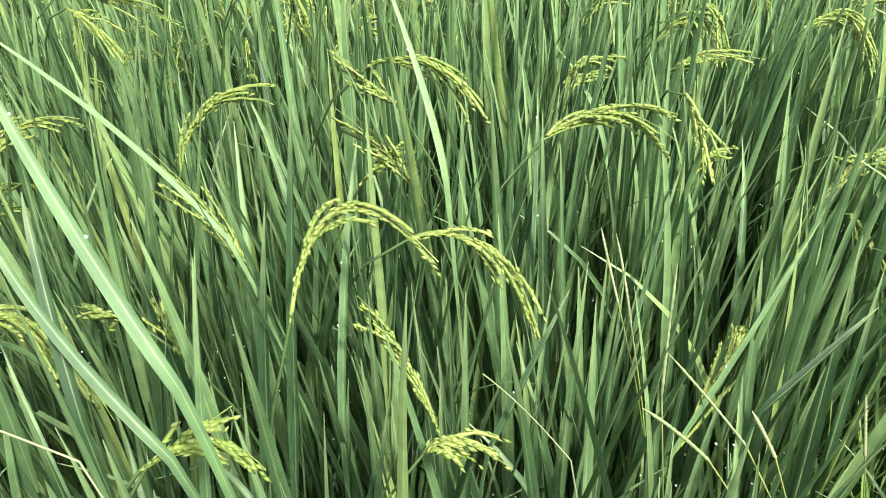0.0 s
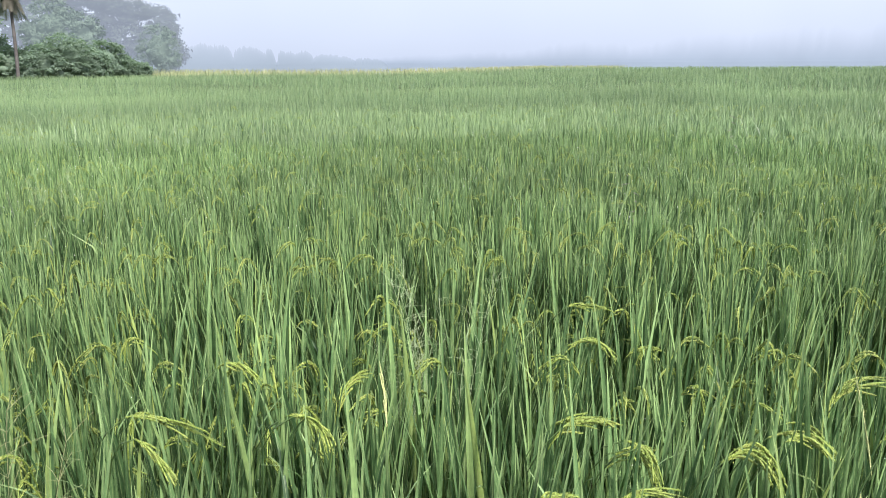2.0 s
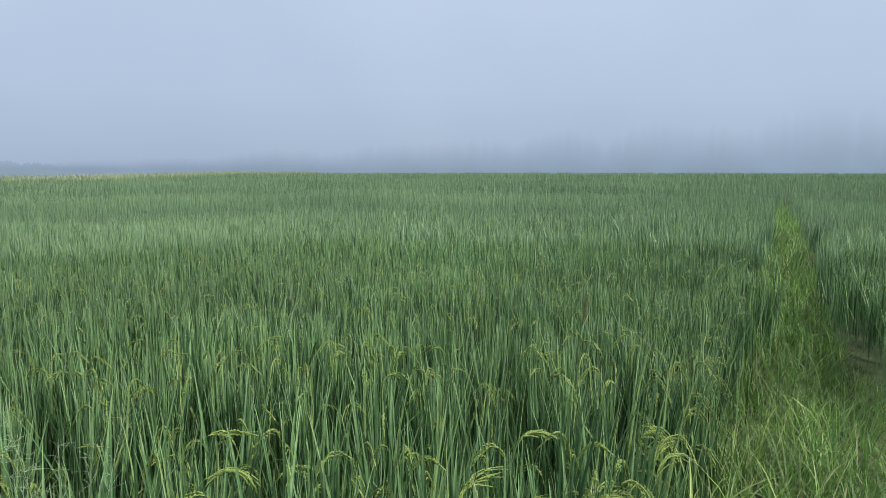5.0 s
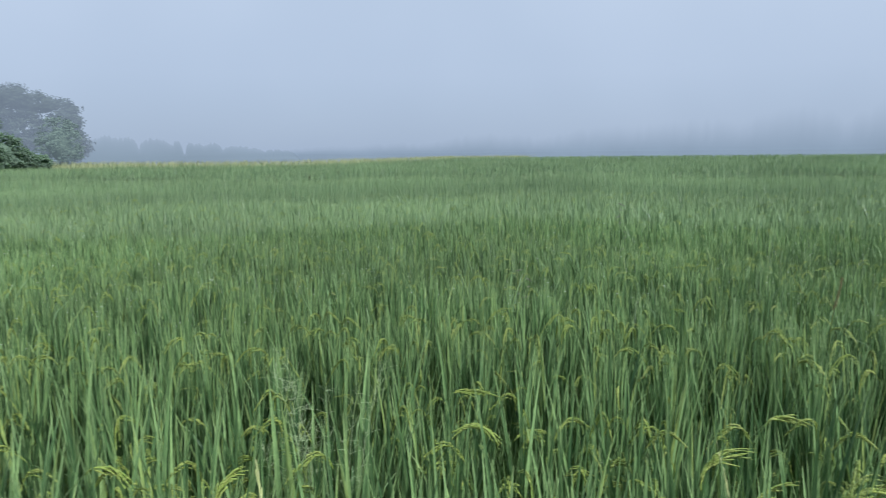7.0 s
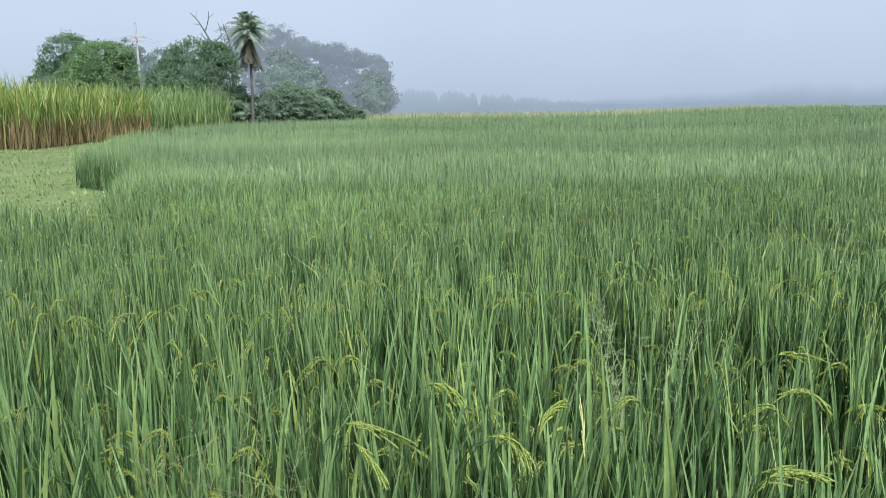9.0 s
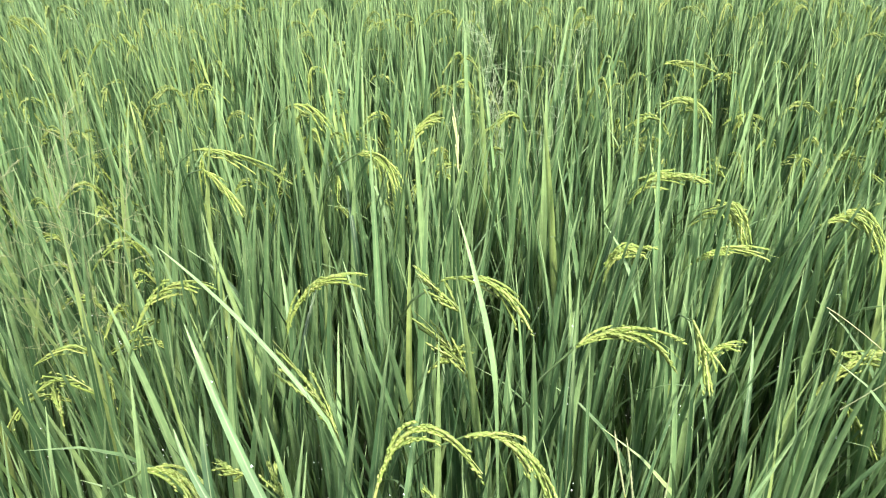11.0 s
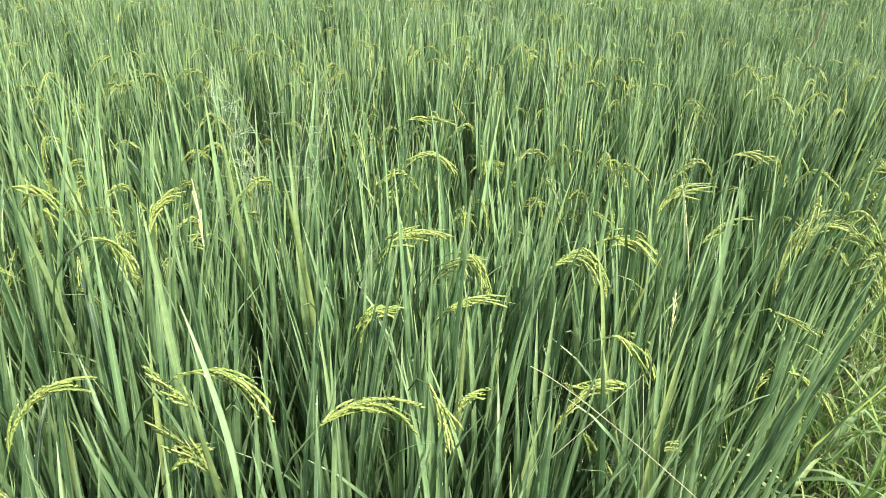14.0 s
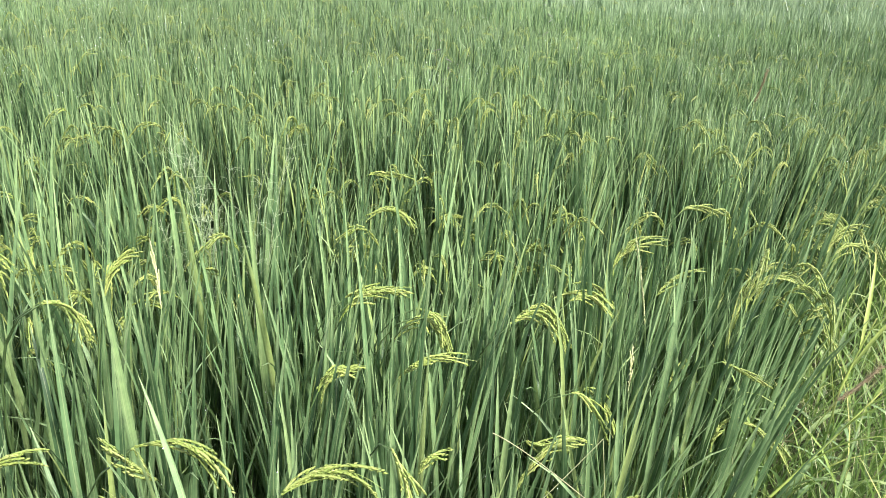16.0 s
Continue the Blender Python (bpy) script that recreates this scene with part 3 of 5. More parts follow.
def clump_kind(rng, heads):
    """A clump a little further off, its leaves in one mesh."""
    n = 40
    a = rng.uniform(0, 2 * np.pi, n)
    r = rng.uniform(0.0, 0.05, n)
    long = rng.uniform(0.4, 0.62, n)
    base = np.stack([np.cos(a) * r, np.sin(a) * r, 0.97 - np.abs(rng.normal(0, 0.11, n)) - long * 0.96 + rng.uniform(0, 0.09, n)], 1)
    v, q, u = blades(base, rng.uniform(0, 2 * np.pi, n), long, np.radians(np.abs(rng.normal(0, 7.5, n))), np.radians(rng.uniform(0, 26, n) * rng.uniform(0, 1, n)), rng.uniform(0.009, 0.0135, n), 5, 2)
    plant = tagged(new("rice_plant"), RICE_LABEL, "rice plant", "rice plants in the paddy")
    part("foliage", raw_mesh("foliage", v, q, M_RICE, u), plant)
    part("stem_tuft", stems_mesh([(0.02 * math.cos(k), 0.02 * math.sin(k), -0.01) for k in range(5)], [(0.07 * math.cos(k), 0.07 * math.sin(k), 0.55) for k in range(5)]), plant)
    for k in range(heads):
        az = rng.uniform(0, 2 * np.pi)
        at = (0.07 * math.cos(k), 0.07 * math.sin(k), rng.uniform(0.78, 0.97))
        part("panicle", PANICLES[rng.integers(len(PANICLES))], plant, "drooping yellow-green head of rice grain", head_turn(at, az, rng))
        v, q, u = tube([(at[0], at[1], 0.5), at], [0.002, 0.0014], 4)
        part("stalk", raw_mesh("stalk", v, q, M_STEM, u), plant)
    return plant


kinds2 = [clump_kind(rng, h) for h in (2, 3, 2, 2, 3, 3)]
xs, ys = spots(0.215, NEAR, MIDDLE, rng)
used = set()
for x, y in zip(xs, ys):
    k = kinds2[rng.integers(len(kinds2))]
    m = pose(x, y, 0, 0, 0, rng.uniform(0, 360))
    if k.name in used:
        copy_thing(k, m)
    else:
        used.add(k.name)
        k.matrix_basis = m


# ---- plants whose heads stand out beside the path ----
def headed_plant(start, middle, tip, thick=1.0):
    """A plant known by its head of grain, which hangs from start over middle to tip."""
    start, middle, tip = (np.array(p) for p in (start, middle, tip))
    flat = (tip - start) * np.array([1, 1, 0])
    flat = flat / (np.linalg.norm(flat) + 1e-6)
    foot = np.array([start[0], start[1], 0.0]) - flat * rng.uniform(0.03, 0.08)
    plant = tagged(new("rice_plant"), "green rice plant with an arching yellow-green grain head", "rice plant", "rice plants in the paddy")
    plant.location = foot
    a, b, c = start - foot, middle - foot, tip - foot
    part("panicle", panicle_mesh(a, b, c, rng, thick), plant, "drooping yellow-green head of rice grain")
    v, q, u = culm((0, 0, -0.01), a, b)
    part("stalk", raw_mesh("stalk", v, q, M_STEM, u), plant)
    for k in range(5):
        az = math.atan2(flat[1], flat[0]) + (rng.normal(0, 0.5) if k == 0 else rng.uniform(0, 6.28))
        at = np.array([a[0] * 0.4, a[1] * 0.4, a[2] * (0.72 if k == 0 else rng.uniform(0.25, 0.6))])
        grow = 0.72 if k == 0 else rng.uniform(0.7, 0.95)
        part("leaf", LEAVES[rng.integers(len(LEAVES))], plant, m=Matrix.Translation(at) @ Matrix.Rotation(az, 4, "Z") @ Matrix.Diagonal((grow, 1, grow, 1)))


def pale_spike(start, middle, tip):
    """A plant with a pale young spike that stands up."""
    start, middle, tip = (np.array(p) for p in (start, middle, tip))
    foot = np.array([start[0], start[1] - 0.02, 0.0])
    plant = tagged(new("rice_plant"), "green rice plant with a pale cream upright spike", "rice plant", "rice plants in the paddy")
    plant.location = foot
    spike = panicle_mesh(start - foot, middle - foot, tip - foot, rng, 0.3, 7, 1.0, 1.3)
    spike.materials[0] = M_PALE
    part("spike", spike, plant, "pale cream spike")
    v, q, u = culm((0, 0, -0.01), start - foot, middle - foot)
    part("stalk", raw_mesh("stalk", v, q, M_STEM, u), plant)
    for k in range(4):
        part("leaf", LEAVES[rng.integers(len(LEAVES))], plant, m=Matrix.Translation((0, 0, rng.uniform(0.2, 0.5))) @ Matrix.Rotation(rng.uniform(0, 6.28), 4, "Z") @ Matrix.Diagonal((0.85, 1, 0.85, 1)))


headed_plant((0.128, 0.785, 0.934), (0.204, 0.789, 0.964), (0.278, 0.776, 0.959))
headed_plant((0.126, 0.783, 0.931), (0.204, 0.787, 0.96), (0.274, 0.763, 0.933))
headed_plant((0.295, 0.806, 0.969), (0.311, 0.784, 0.931), (0.325, 0.754, 0.878))
headed_plant((0.378, 0.976, 0.77), (0.4, 0.988, 0.799), (0.442, 0.987, 0.809))
headed_plant((0.378, 1.198, 0.838), (0.443, 1.207, 0.874), (0.544, 1.19, 0.869))
headed_plant((-0.34, 0.864, 0.866), (-0.294, 0.898, 0.944), (-0.207, 0.897, 0.966))
headed_plant((-0.043, 0.784, 0.981), (-0.077, 0.801, 1.004), (-0.12, 0.823, 1.035))
headed_plant((-0.074, 0.814, 1.017), (0.002, 0.804, 1.019), (0.06, 0.767, 0.964))
headed_plant((-0.089, 0.741, 0.901), (-0.056, 0.752, 0.93), (-0.02, 0.753, 0.943))
headed_plant((-0.014, 0.72, 0.887), (-0.055, 0.751, 0.935), (-0.113, 0.783, 0.98))
headed_plant((0.222, 1.242, 0.764), (0.254, 1.266, 0.818), (0.316, 1.268, 0.839))
headed_plant((0.788, 1.217, 0.753), (0.855, 1.194, 0.727), (0.881, 1.13, 0.613))
headed_plant((0.557, 0.964, 0.671), (0.642, 1.005, 0.774), (0.734, 0.993, 0.777))
headed_plant((1.066, 1.263, 0.667), (1.085, 1.288, 0.721), (1.126, 1.298, 0.752))
pale_spike((1.079, 1.435, 0.772), (1.079, 1.494, 0.884), (1.075, 1.555, 1.0))
pale_spike((-0.098, 1.402, 0.934), (-0.105, 1.44, 1.004), (-0.117, 1.475, 1.067))
pale_spike((0.94, 1.237, 0.716), (0.952, 1.262, 0.767), (0.963, 1.288, 0.819))
headed_plant((0.638, 0.986, 0.687), (0.667, 0.964, 0.653), (0.692, 0.93, 0.595))
headed_plant((0.764, 0.974, 0.546), (0.812, 0.997, 0.604), (0.887, 0.99, 0.611))
headed_plant((1.143, 1.161, 0.574), (1.171, 1.185, 0.626), (1.224, 1.187, 0.645))
headed_plant((1.214, 1.17, 0.642), (1.277, 1.146, 0.615), (1.332, 1.097, 0.536))
headed_plant((0.694, 1.396, 0.841), (0.777, 1.391, 0.854), (0.819, 1.342, 0.773))
headed_plant((0.452, 1.396, 0.892), (0.502, 1.378, 0.873), (0.531, 1.337, 0.803))
headed_plant((0.277, 1.388, 0.877), (0.33, 1.409, 0.932), (0.393, 1.407, 0.945))
headed_plant((-0.283, 1.252, 1.036), (-0.227, 1.238, 1.025), (-0.196, 1.205, 0.972))
headed_plant((-0.214, 1.422, 0.943), (-0.189, 1.457, 1.016), (-0.139, 1.467, 1.05))
headed_plant((0.409, 1.892, 0.938), (0.496, 1.888, 0.954), (0.546, 1.856, 0.906))
headed_plant((1.343, 1.439, 0.69), (1.437, 1.509, 0.849), (1.536, 1.515, 0.888))
headed_plant((1.49, 2.013, 0.849), (1.554, 2.018, 0.878), (1.638, 1.985, 0.837))
headed_plant((1.129, 1.736, 0.773), (1.185, 1.772, 0.858), (1.314, 1.765, 0.881))
headed_plant((0.93, 1.584, 0.836), (1.01, 1.562, 0.816), (1.061, 1.511, 0.732))
headed_plant((1.202, 1.609, 0.76), (1.273, 1.627, 0.814), (1.366, 1.625, 0.836))
headed_plant((-0.122, 0.465, 0.923), (-0.076, 0.515, 1.0), (0.003, 0.493, 0.959))
headed_plant((-0.025, 0.591, 0.922), (0.051, 0.585, 0.908), (0.093, 0.541, 0.834))
headed_plant((-0.003, 0.465, 0.781), (-0.037, 0.508, 0.853), (-0.075, 0.534, 0.897))
headed_plant((-0.182, 0.613, 0.837), (-0.234, 0.658, 0.912), (-0.302, 0.697, 0.978))
headed_plant((-0.228, 0.359, 0.868), (-0.175, 0.372, 0.886), (-0.132, 0.36, 0.865))
headed_plant((-0.221, 0.361, 0.872), (-0.188, 0.374, 0.89), (-0.156, 0.386, 0.907))
headed_plant((-0.015, 0.408, 0.824), (0.01, 0.416, 0.834), (0.055, 0.403, 0.811))
headed_plant((-0.425, 0.517, 0.898), (-0.368, 0.514, 0.889), (-0.301, 0.469, 0.813))
headed_plant((-0.246, 0.533, 0.82), (-0.266, 0.552, 0.852), (-0.282, 0.572, 0.884))
headed_plant((-0.302, 0.554, 0.865), (-0.328, 0.557, 0.871), (-0.355, 0.56, 0.878))
headed_plant((-0.606, 0.865, 0.854), (-0.557, 0.908, 0.919), (-0.476, 0.914, 0.925))
headed_plant((0.277, 0.624, 0.55), (0.364, 0.7, 0.666), (0.369, 0.716, 0.691))

headed_plant((0.421, 1.98, 0.881), (0.497, 1.979, 0.92), (0.569, 1.943, 0.877))
headed_plant((0.298, 1.461, 0.901), (0.36, 1.454, 0.92), (0.457, 1.436, 0.933))
headed_plant((0.659, 1.316, 0.879), (0.728, 1.308, 0.9), (0.779, 1.264, 0.826))
headed_plant((0.709, 1.061, 0.856), (0.744, 1.046, 0.84), (0.785, 1.009, 0.777))
headed_plant((1.125, 1.168, 0.824), (1.186, 1.143, 0.8), (1.247, 1.118, 0.777))
headed_plant((1.363, 1.424, 0.795), (1.425, 1.446, 0.88), (1.53, 1.423, 0.885))
headed_plant((1.409, 1.458, 0.799), (1.487, 1.474, 0.88), (1.552, 1.441, 0.841))
headed_plant((1.76, 1.635, 0.827), (1.83, 1.659, 0.92), (1.923, 1.643, 0.935))
headed_plant((1.73, 1.577, 0.837), (1.797, 1.588, 0.9), (1.87, 1.562, 0.881))
headed_plant((1.389, 1.828, 0.94), (1.44, 1.82, 0.95), (1.511, 1.796, 0.934))
headed_plant((1.064, 1.608, 0.875), (1.119, 1.615, 0.92), (1.211, 1.602, 0.941))
headed_plant((0.807, 1.423, 0.881), (0.895, 1.41, 0.9), (0.96, 1.373, 0.85))
headed_plant((0.211, 1.173, 0.842), (0.246, 1.181, 0.88), (0.307, 1.172, 0.893))
headed_plant((-0.318, 1.353, 0.988), (-0.258, 1.335, 0.98), (-0.228, 1.302, 0.92))
headed_plant((-0.211, 1.508, 0.959), (-0.191, 1.521, 1.0), (-0.147, 1.521, 1.025))
headed_plant((0.396, 1.336, 0.851), (0.448, 1.345, 0.9), (0.52, 1.33, 0.906))
headed_plant((0.442, 1.317, 0.915), (0.478, 1.302, 0.9), (0.505, 1.268, 0.836))
headed_plant((0.444, 2.096, 0.994), (0.512, 2.083, 1.0), (0.588, 2.064, 0.997))
headed_plant((-0.693, 1.388, 0.972), (-0.604, 1.382, 0.97), (-0.462, 1.347, 0.924))
headed_plant((-0.626, 1.273, 0.978), (-0.577, 1.254, 0.95), (-0.522, 1.221, 0.898))
headed_plant((-0.548, 1.632, 0.99), (-0.494, 1.635, 1.0), (-0.427, 1.61, 0.963))
headed_plant((0.711, 1.376, 0.864), (0.775, 1.382, 0.88), (0.816, 1.325, 0.785))
headed_plant((0.832, 1.384, 0.89), (0.889, 1.386, 0.9), (0.952, 1.349, 0.843))
headed_plant((0.307, 1.388, 0.933), (0.381, 1.394, 0.95), (0.443, 1.391, 0.951))
headed_plant((0.457, 1.292, 0.93), (0.486, 1.285, 0.92), (0.503, 1.249, 0.859))
headed_plant((0.616, 1.052, 0.759), (0.665, 1.044, 0.75), (0.742, 1.043, 0.756))


# ---- the rice: the rest of the field ----
def swell(x, y):
    """Slow differences of height over the field."""
    far = 0.06 * np.sin(x * 0.31 + 2.1 * np.sin(y * 0.13)) * np.sin(y * 0.27 + 1.1) * np.clip(y / 6 - 0.6, 0, 1)
    return 1 + far + 0.035 * np.sin(x * 0.9 + 1.3 * np.sin(y * 0.37)) + 0.035 * np.sin(y * 0.61 + x * 0.23) + 0.02 * np.sin(x * 2.3 + y * 1.7)


def rice_sheet(r0, r1, spacing, per, width, segs, rng, show=(0.3, 0.5), bearing=(-49, 58)):
    """The upper leaves of the stand: tips at nearly one height, each leaf going down into the dark of the stand."""
    x, y = spots(spacing, r0, r1, rng, bearing)
    clump = np.repeat(rng.normal(0, 0.03, len(x)), per)
    x, y = np.repeat(x, per), np.repeat(y, per)
    n = len(x)
    r = np.abs(rng.normal(0, spacing * 0.36, n))
    a = rng.uniform(0, 2 * np.pi, n)
    x, y = x + r * np.cos(a), y + r * np.sin(a)
    tip = swell(x, y) * np.clip(0.935 + clump - np.abs(rng.normal(0, 0.075, n)) + rng.uniform(0, 0.10, n), 0.45, 1.13)
    lean = np.radians(np.abs(rng.normal(0, 6.5, n)) + np.where(rng.uniform(0, 1, n) < 0.06, 16, 0))
    bend = np.radians(rng.uniform(0, 34, n) * rng.uniform(0, 1, n) ** 2 + np.where(rng.uniform(0, 1, n) < 0.025, 60, 0))
    long = rng.uniform(*show, n)
    base = np.stack([x, y, tip - long * np.cos(lean + bend * 0.4)], 1)
    return blades(base, rng.uniform(0, 2 * np.pi, n), long, lean, bend, width * rng.uniform(0.7, 1.25, n), segs)


def field_side(rng):
    """Whole plants, down to the ground, where the stand ends beside the turf path."""
    x, y = spots(0.13, 6, 34, rng, (-49, -22))
    keep = inside(LEFT_GAP, x - 0.8, y) | inside(LEFT_GAP, x - 0.6, y - 0.6) | inside(LEFT_GAP, x, y - 0.8)
    x, y = np.repeat(x[keep], 9), np.repeat(y[keep], 9)
    n = len(x)
    base = np.stack([x + rng.normal(0, 0.04, n), y + rng.normal(0, 0.04, n), rng.uniform(-0.01, 0.25, n)], 1)
    return blades(base, rng.uniform(0, 6.28, n), rng.uniform(0.6, 0.98, n) - base[:, 2] * 0.5, np.radians(np.abs(rng.normal(0, 9, n))), np.radians(rng.uniform(0, 45, n) * rng.uniform(0, 1, n)), rng.uniform(0.012, 0.018, n), 3)


def undergrowth(r0, r1, rng):
    """Lower leaves and shoots that close the stand near the ground."""
    x, y = spots(0.047, r0, r1, rng)
    n = len(x)
    low = np.where(y < 0.7, 0.75, 1.0)
    return blades(np.stack([x, y, np.full(n, -0.01)], 1), rng.uniform(0, 2 * np.pi, n), rng.uniform(0.36, 0.70, n) * low, np.radians(rng.uniform(2, 14, n)), np.radians(rng.uniform(0, 30, n)), rng.uniform(0.011, 0.018, n), 3)


v, q, u = merged(rice_sheet(MIDDLE, 8, 0.2, 44, 0.0112, 3, rng), rice_sheet(8, 10, 0.22, 33, 0.013, 2, rng), field_side(rng),
                 rice_sheet(0.9, 12, 0.25, 14, 0.013, 3, rng, (0.4, 0.7), (-88, -49)), rice_sheet(8, 16, 0.3, 14, 0.015, 2, rng, (0.4, 0.7), (58, 72)))
tagged(new("rice_field", raw_mesh("rice_field", v, q, M_RICE, u)), "wide even stand of green rice beside the path", "rice", kind="stuff")
# shoots use the dark stem colour to deepen shade inside the stand
v, q, u = undergrowth(0.0, 5.0, rng)
tagged(new("rice_shoots", raw_mesh("rice_shoots", v, q, M_STEM, u)), "lower shoots and sheaths of the rice, coloured dark as shade", "rice", kind="stuff")
# beyond 10 m the rice takes the colours with painted haze
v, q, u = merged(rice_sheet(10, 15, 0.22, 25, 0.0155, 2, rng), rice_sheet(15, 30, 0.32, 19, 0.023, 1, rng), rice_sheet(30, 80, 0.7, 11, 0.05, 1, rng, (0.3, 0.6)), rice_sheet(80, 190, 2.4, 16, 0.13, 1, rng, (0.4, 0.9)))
tagged(new("far_rice_field", raw_mesh("far_rice_field", v, q, M_RICE_HAZED, u)), "far rice, its leaf colour paled to imitate mist", "rice", kind="stuff")


def head_sheet(r0, r1, spacing, husk, strands, spread, rng):
    """Heads of grain scattered over the field further off."""
    made = []
    for _ in range(5):
        me = random_panicle(rng, husk, strands, spread)
        pv = np.array([p.co[:] for p in me.vertices])
        pq = np.array([p.vertices[:] for p in me.polygons])
        made.append((pv, pq))
        bpy.data.meshes.remove(me)
    x, y = spots(spacing, r0, r1, rng)
    sets = []
    for px, py in zip(x, y):
        pv, pq = made[rng.integers(5)]
        a = rng.uniform(0, 2 * np.pi)
        c, s = math.cos(a), math.sin(a)
        turned = np.stack([pv[:, 0] * c - pv[:, 1] * s + px, pv[:, 0] * s + pv[:, 1] * c + py, pv[:, 2] + rng.uniform(0.84, 1.0) * float(swell(px, py))], 1)
        sets.append((turned, pq, np.full((len(pv), 2), 0.3)))
    return merged(*sets)


v, q, u = merged(head_sheet(MIDDLE, 7, 0.215, 0.95, 3, 3.4, rng), head_sheet(7, 15, 0.46, 1.3, 2, 6.0, rng))
tagged(new("rice_heads", raw_mesh("rice_heads", v, q, M_GRAIN, u)), "yellow-green grain heads scattered over the field", "rice heads", kind="stuff")

# plants along the bund lean out over it
n = 620
s, d = 0.9 + 15 * rng.uniform(0, 1, n) ** 1.3, rng.uniform(-0.64, -0.36, n)
ex, ey = s * 0.7359 + d * 0.677 + 0.3, s * 0.677 - d * 0.7359 - 0.27
out = rng.normal(-0.83, 0.8, n)
v, q, u = blades(np.stack([ex, ey, rng.uniform(0.25, 0.6, n)], 1), out, rng.uniform(0.4, 0.65, n), np.radians(rng.uniform(2, 13, n)), np.radians(rng.uniform(2, 20, n)), rng.uniform(0.010, 0.0145, n), 5, 2)
tagged(new("rice_edge", raw_mesh("rice_edge", v, q, M_RICE, u)), "arching green rice leaves along the bund", "rice", kind="stuff")
sets = []
for k in np.nonzero((s < 8) & (s > 1.9))[0][:110]:
    pv, pq = [(np.array([p.co[:] for p in me.vertices]), np.array([p.vertices[:] for p in me.polygons])) for me in (PANICLES[k % len(PANICLES)],)][0]
    co, si = math.cos(out[k]), math.sin(out[k])
    grow = rng.uniform(1.1, 1.7)
    pv = pv * grow
    sets.append((np.stack([pv[:, 0] * co - pv[:, 1] * si + ex[k], pv[:, 0] * si + pv[:, 1] * co + ey[k], pv[:, 2] + rng.uniform(0.62, 0.88)], 1), pq, np.full((len(pv), 2), 0.3)))
v, q, u = merged(*sets)
tagged(new("rice_edge_heads", raw_mesh("rice_edge_heads", v, q, M_GRAIN, u)), "yellow-green grain heads hanging over the bund", "rice heads", kind="stuff")

# ripening strip along the field's far edge
n = 9000
x = -34 + 80 * rng.uniform(0, 1, n) ** 1.7
y = far_edge(x) + rng.uniform(-3.5, 9, n)
v, q, u = blades(np.stack([x, y, np.full(n, 0.3)], 1), rng.uniform(0, 6.28, n), rng.uniform(0.75, 1.15, n), np.radians(rng.uniform(2, 16, n)), np.radians(rng.uniform(5, 30, n)), np.full(n, 0.07), 2)
tagged(new("ripe_strip", raw_mesh("ripe_strip", v, q, M_STRAW, u)), "straw-yellow strip of ripe growth at the far edge", "ripe rice", kind="stuff")


# ---- grass on the bunds ----
def grass_on(x, y, low, high, width, segs, rng, bend=70):
    n = len(x)
    tuft = 0.75 + 0.35 * np.sin(x * 4.7 + 2 * np.sin(y * 3.1)) * np.sin(y * 5.9 + x)
    return blades(np.stack([x, y, ground_height(x, y) - 0.01], 1), rng.uniform(0, 6.28, n), rng.uniform(low, high, n) * tuft, np.radians(rng.uniform(2, 35, n)), np.radians(rng.uniform(5, bend, n) * rng.uniform(0.5, 1.8, n)), width * rng.uniform(0.6, 1.3, n), segs)


def along_bund(n, s0, s1, spread, rng):
    s = s0 + (s1 - s0) * rng.uniform(0, 1, n) ** 1.4
    d = rng.uniform(-spread, spread, n)
    return s * 0.7359 + d * 0.677 + 0.3, s * 0.677 - d * 0.7359 - 0.27


bx, by = along_bund(8000, 0.6, 7, 0.75, rng)
fx, fy = along_bund(8000, 7, 42, 0.55, rng)
cx, cy = rng.uniform(-6.0, 4.5, 9000), rng.uniform(-0.6, 0.33, 9000)
keep = np.hypot(cx - 0.05, cy + 0.15) > 0.25
v, q, u = merged(grass_on(bx, by, 0.16, 0.46, 0.0085, 4, rng), grass_on(fx, fy, 0.18, 0.5, 0.012, 3, rng), grass_on(cx[keep], cy[keep], 0.08, 0.28, 0.005, 3, rng))
tagged(new("bund_grass", raw_mesh("bund_grass", v, q, M_GRASS, u)), "rough yellow-green grass along the field bund", "grass", kind="stuff")
lx, ly = rng.uniform(-30, -4, 15000), rng.uniform(5.3, 40, 15000)
keep = inside(LEFT_GAP, lx, ly)
px, py = rng.uniform(-16, -4, 11000), rng.uniform(5.3, 20, 11000)
near = inside(LEFT_GAP, px, py)
v, q, u = merged(grass_on(lx[keep], ly[keep], 0.08, 0.2, 0.035, 2, rng), grass_on(px[near], py[near], 0.06, 0.16, 0.026, 2, rng))
tagged(new("path_grass", raw_mesh("path_grass", v, q, M_REED, u)), "short grass on the path between the fields", "grass", kind="stuff")


# ---- single leaves and weeds that stand out beside the path ----
def through_points(start, middle, tip, n):
    start, middle, tip = (np.array(p) for p in (start, middle, tip))
    return bezier(start, 2 * middle - 0.5 * (start + tip), tip, n)


def stalk_to(foot, start, way, radius, mat):
    """A stem from the ground that runs on smoothly into what it carries."""
    way = way / (np.linalg.norm(way) + 1e-9)
    bend = start - way * 0.5 * np.linalg.norm(start - foot)
    bend = np.array([bend[0] * 0.5 + foot[0] * 0.5, bend[1] * 0.5 + foot[1] * 0.5, max(0.1, bend[2])])
    v, q, u = tube(bezier(foot, bend, start, 8), np.linspace(radius * 1.3, radius, 8), 4)
    return raw_mesh("stalk", v, q, mat, u)


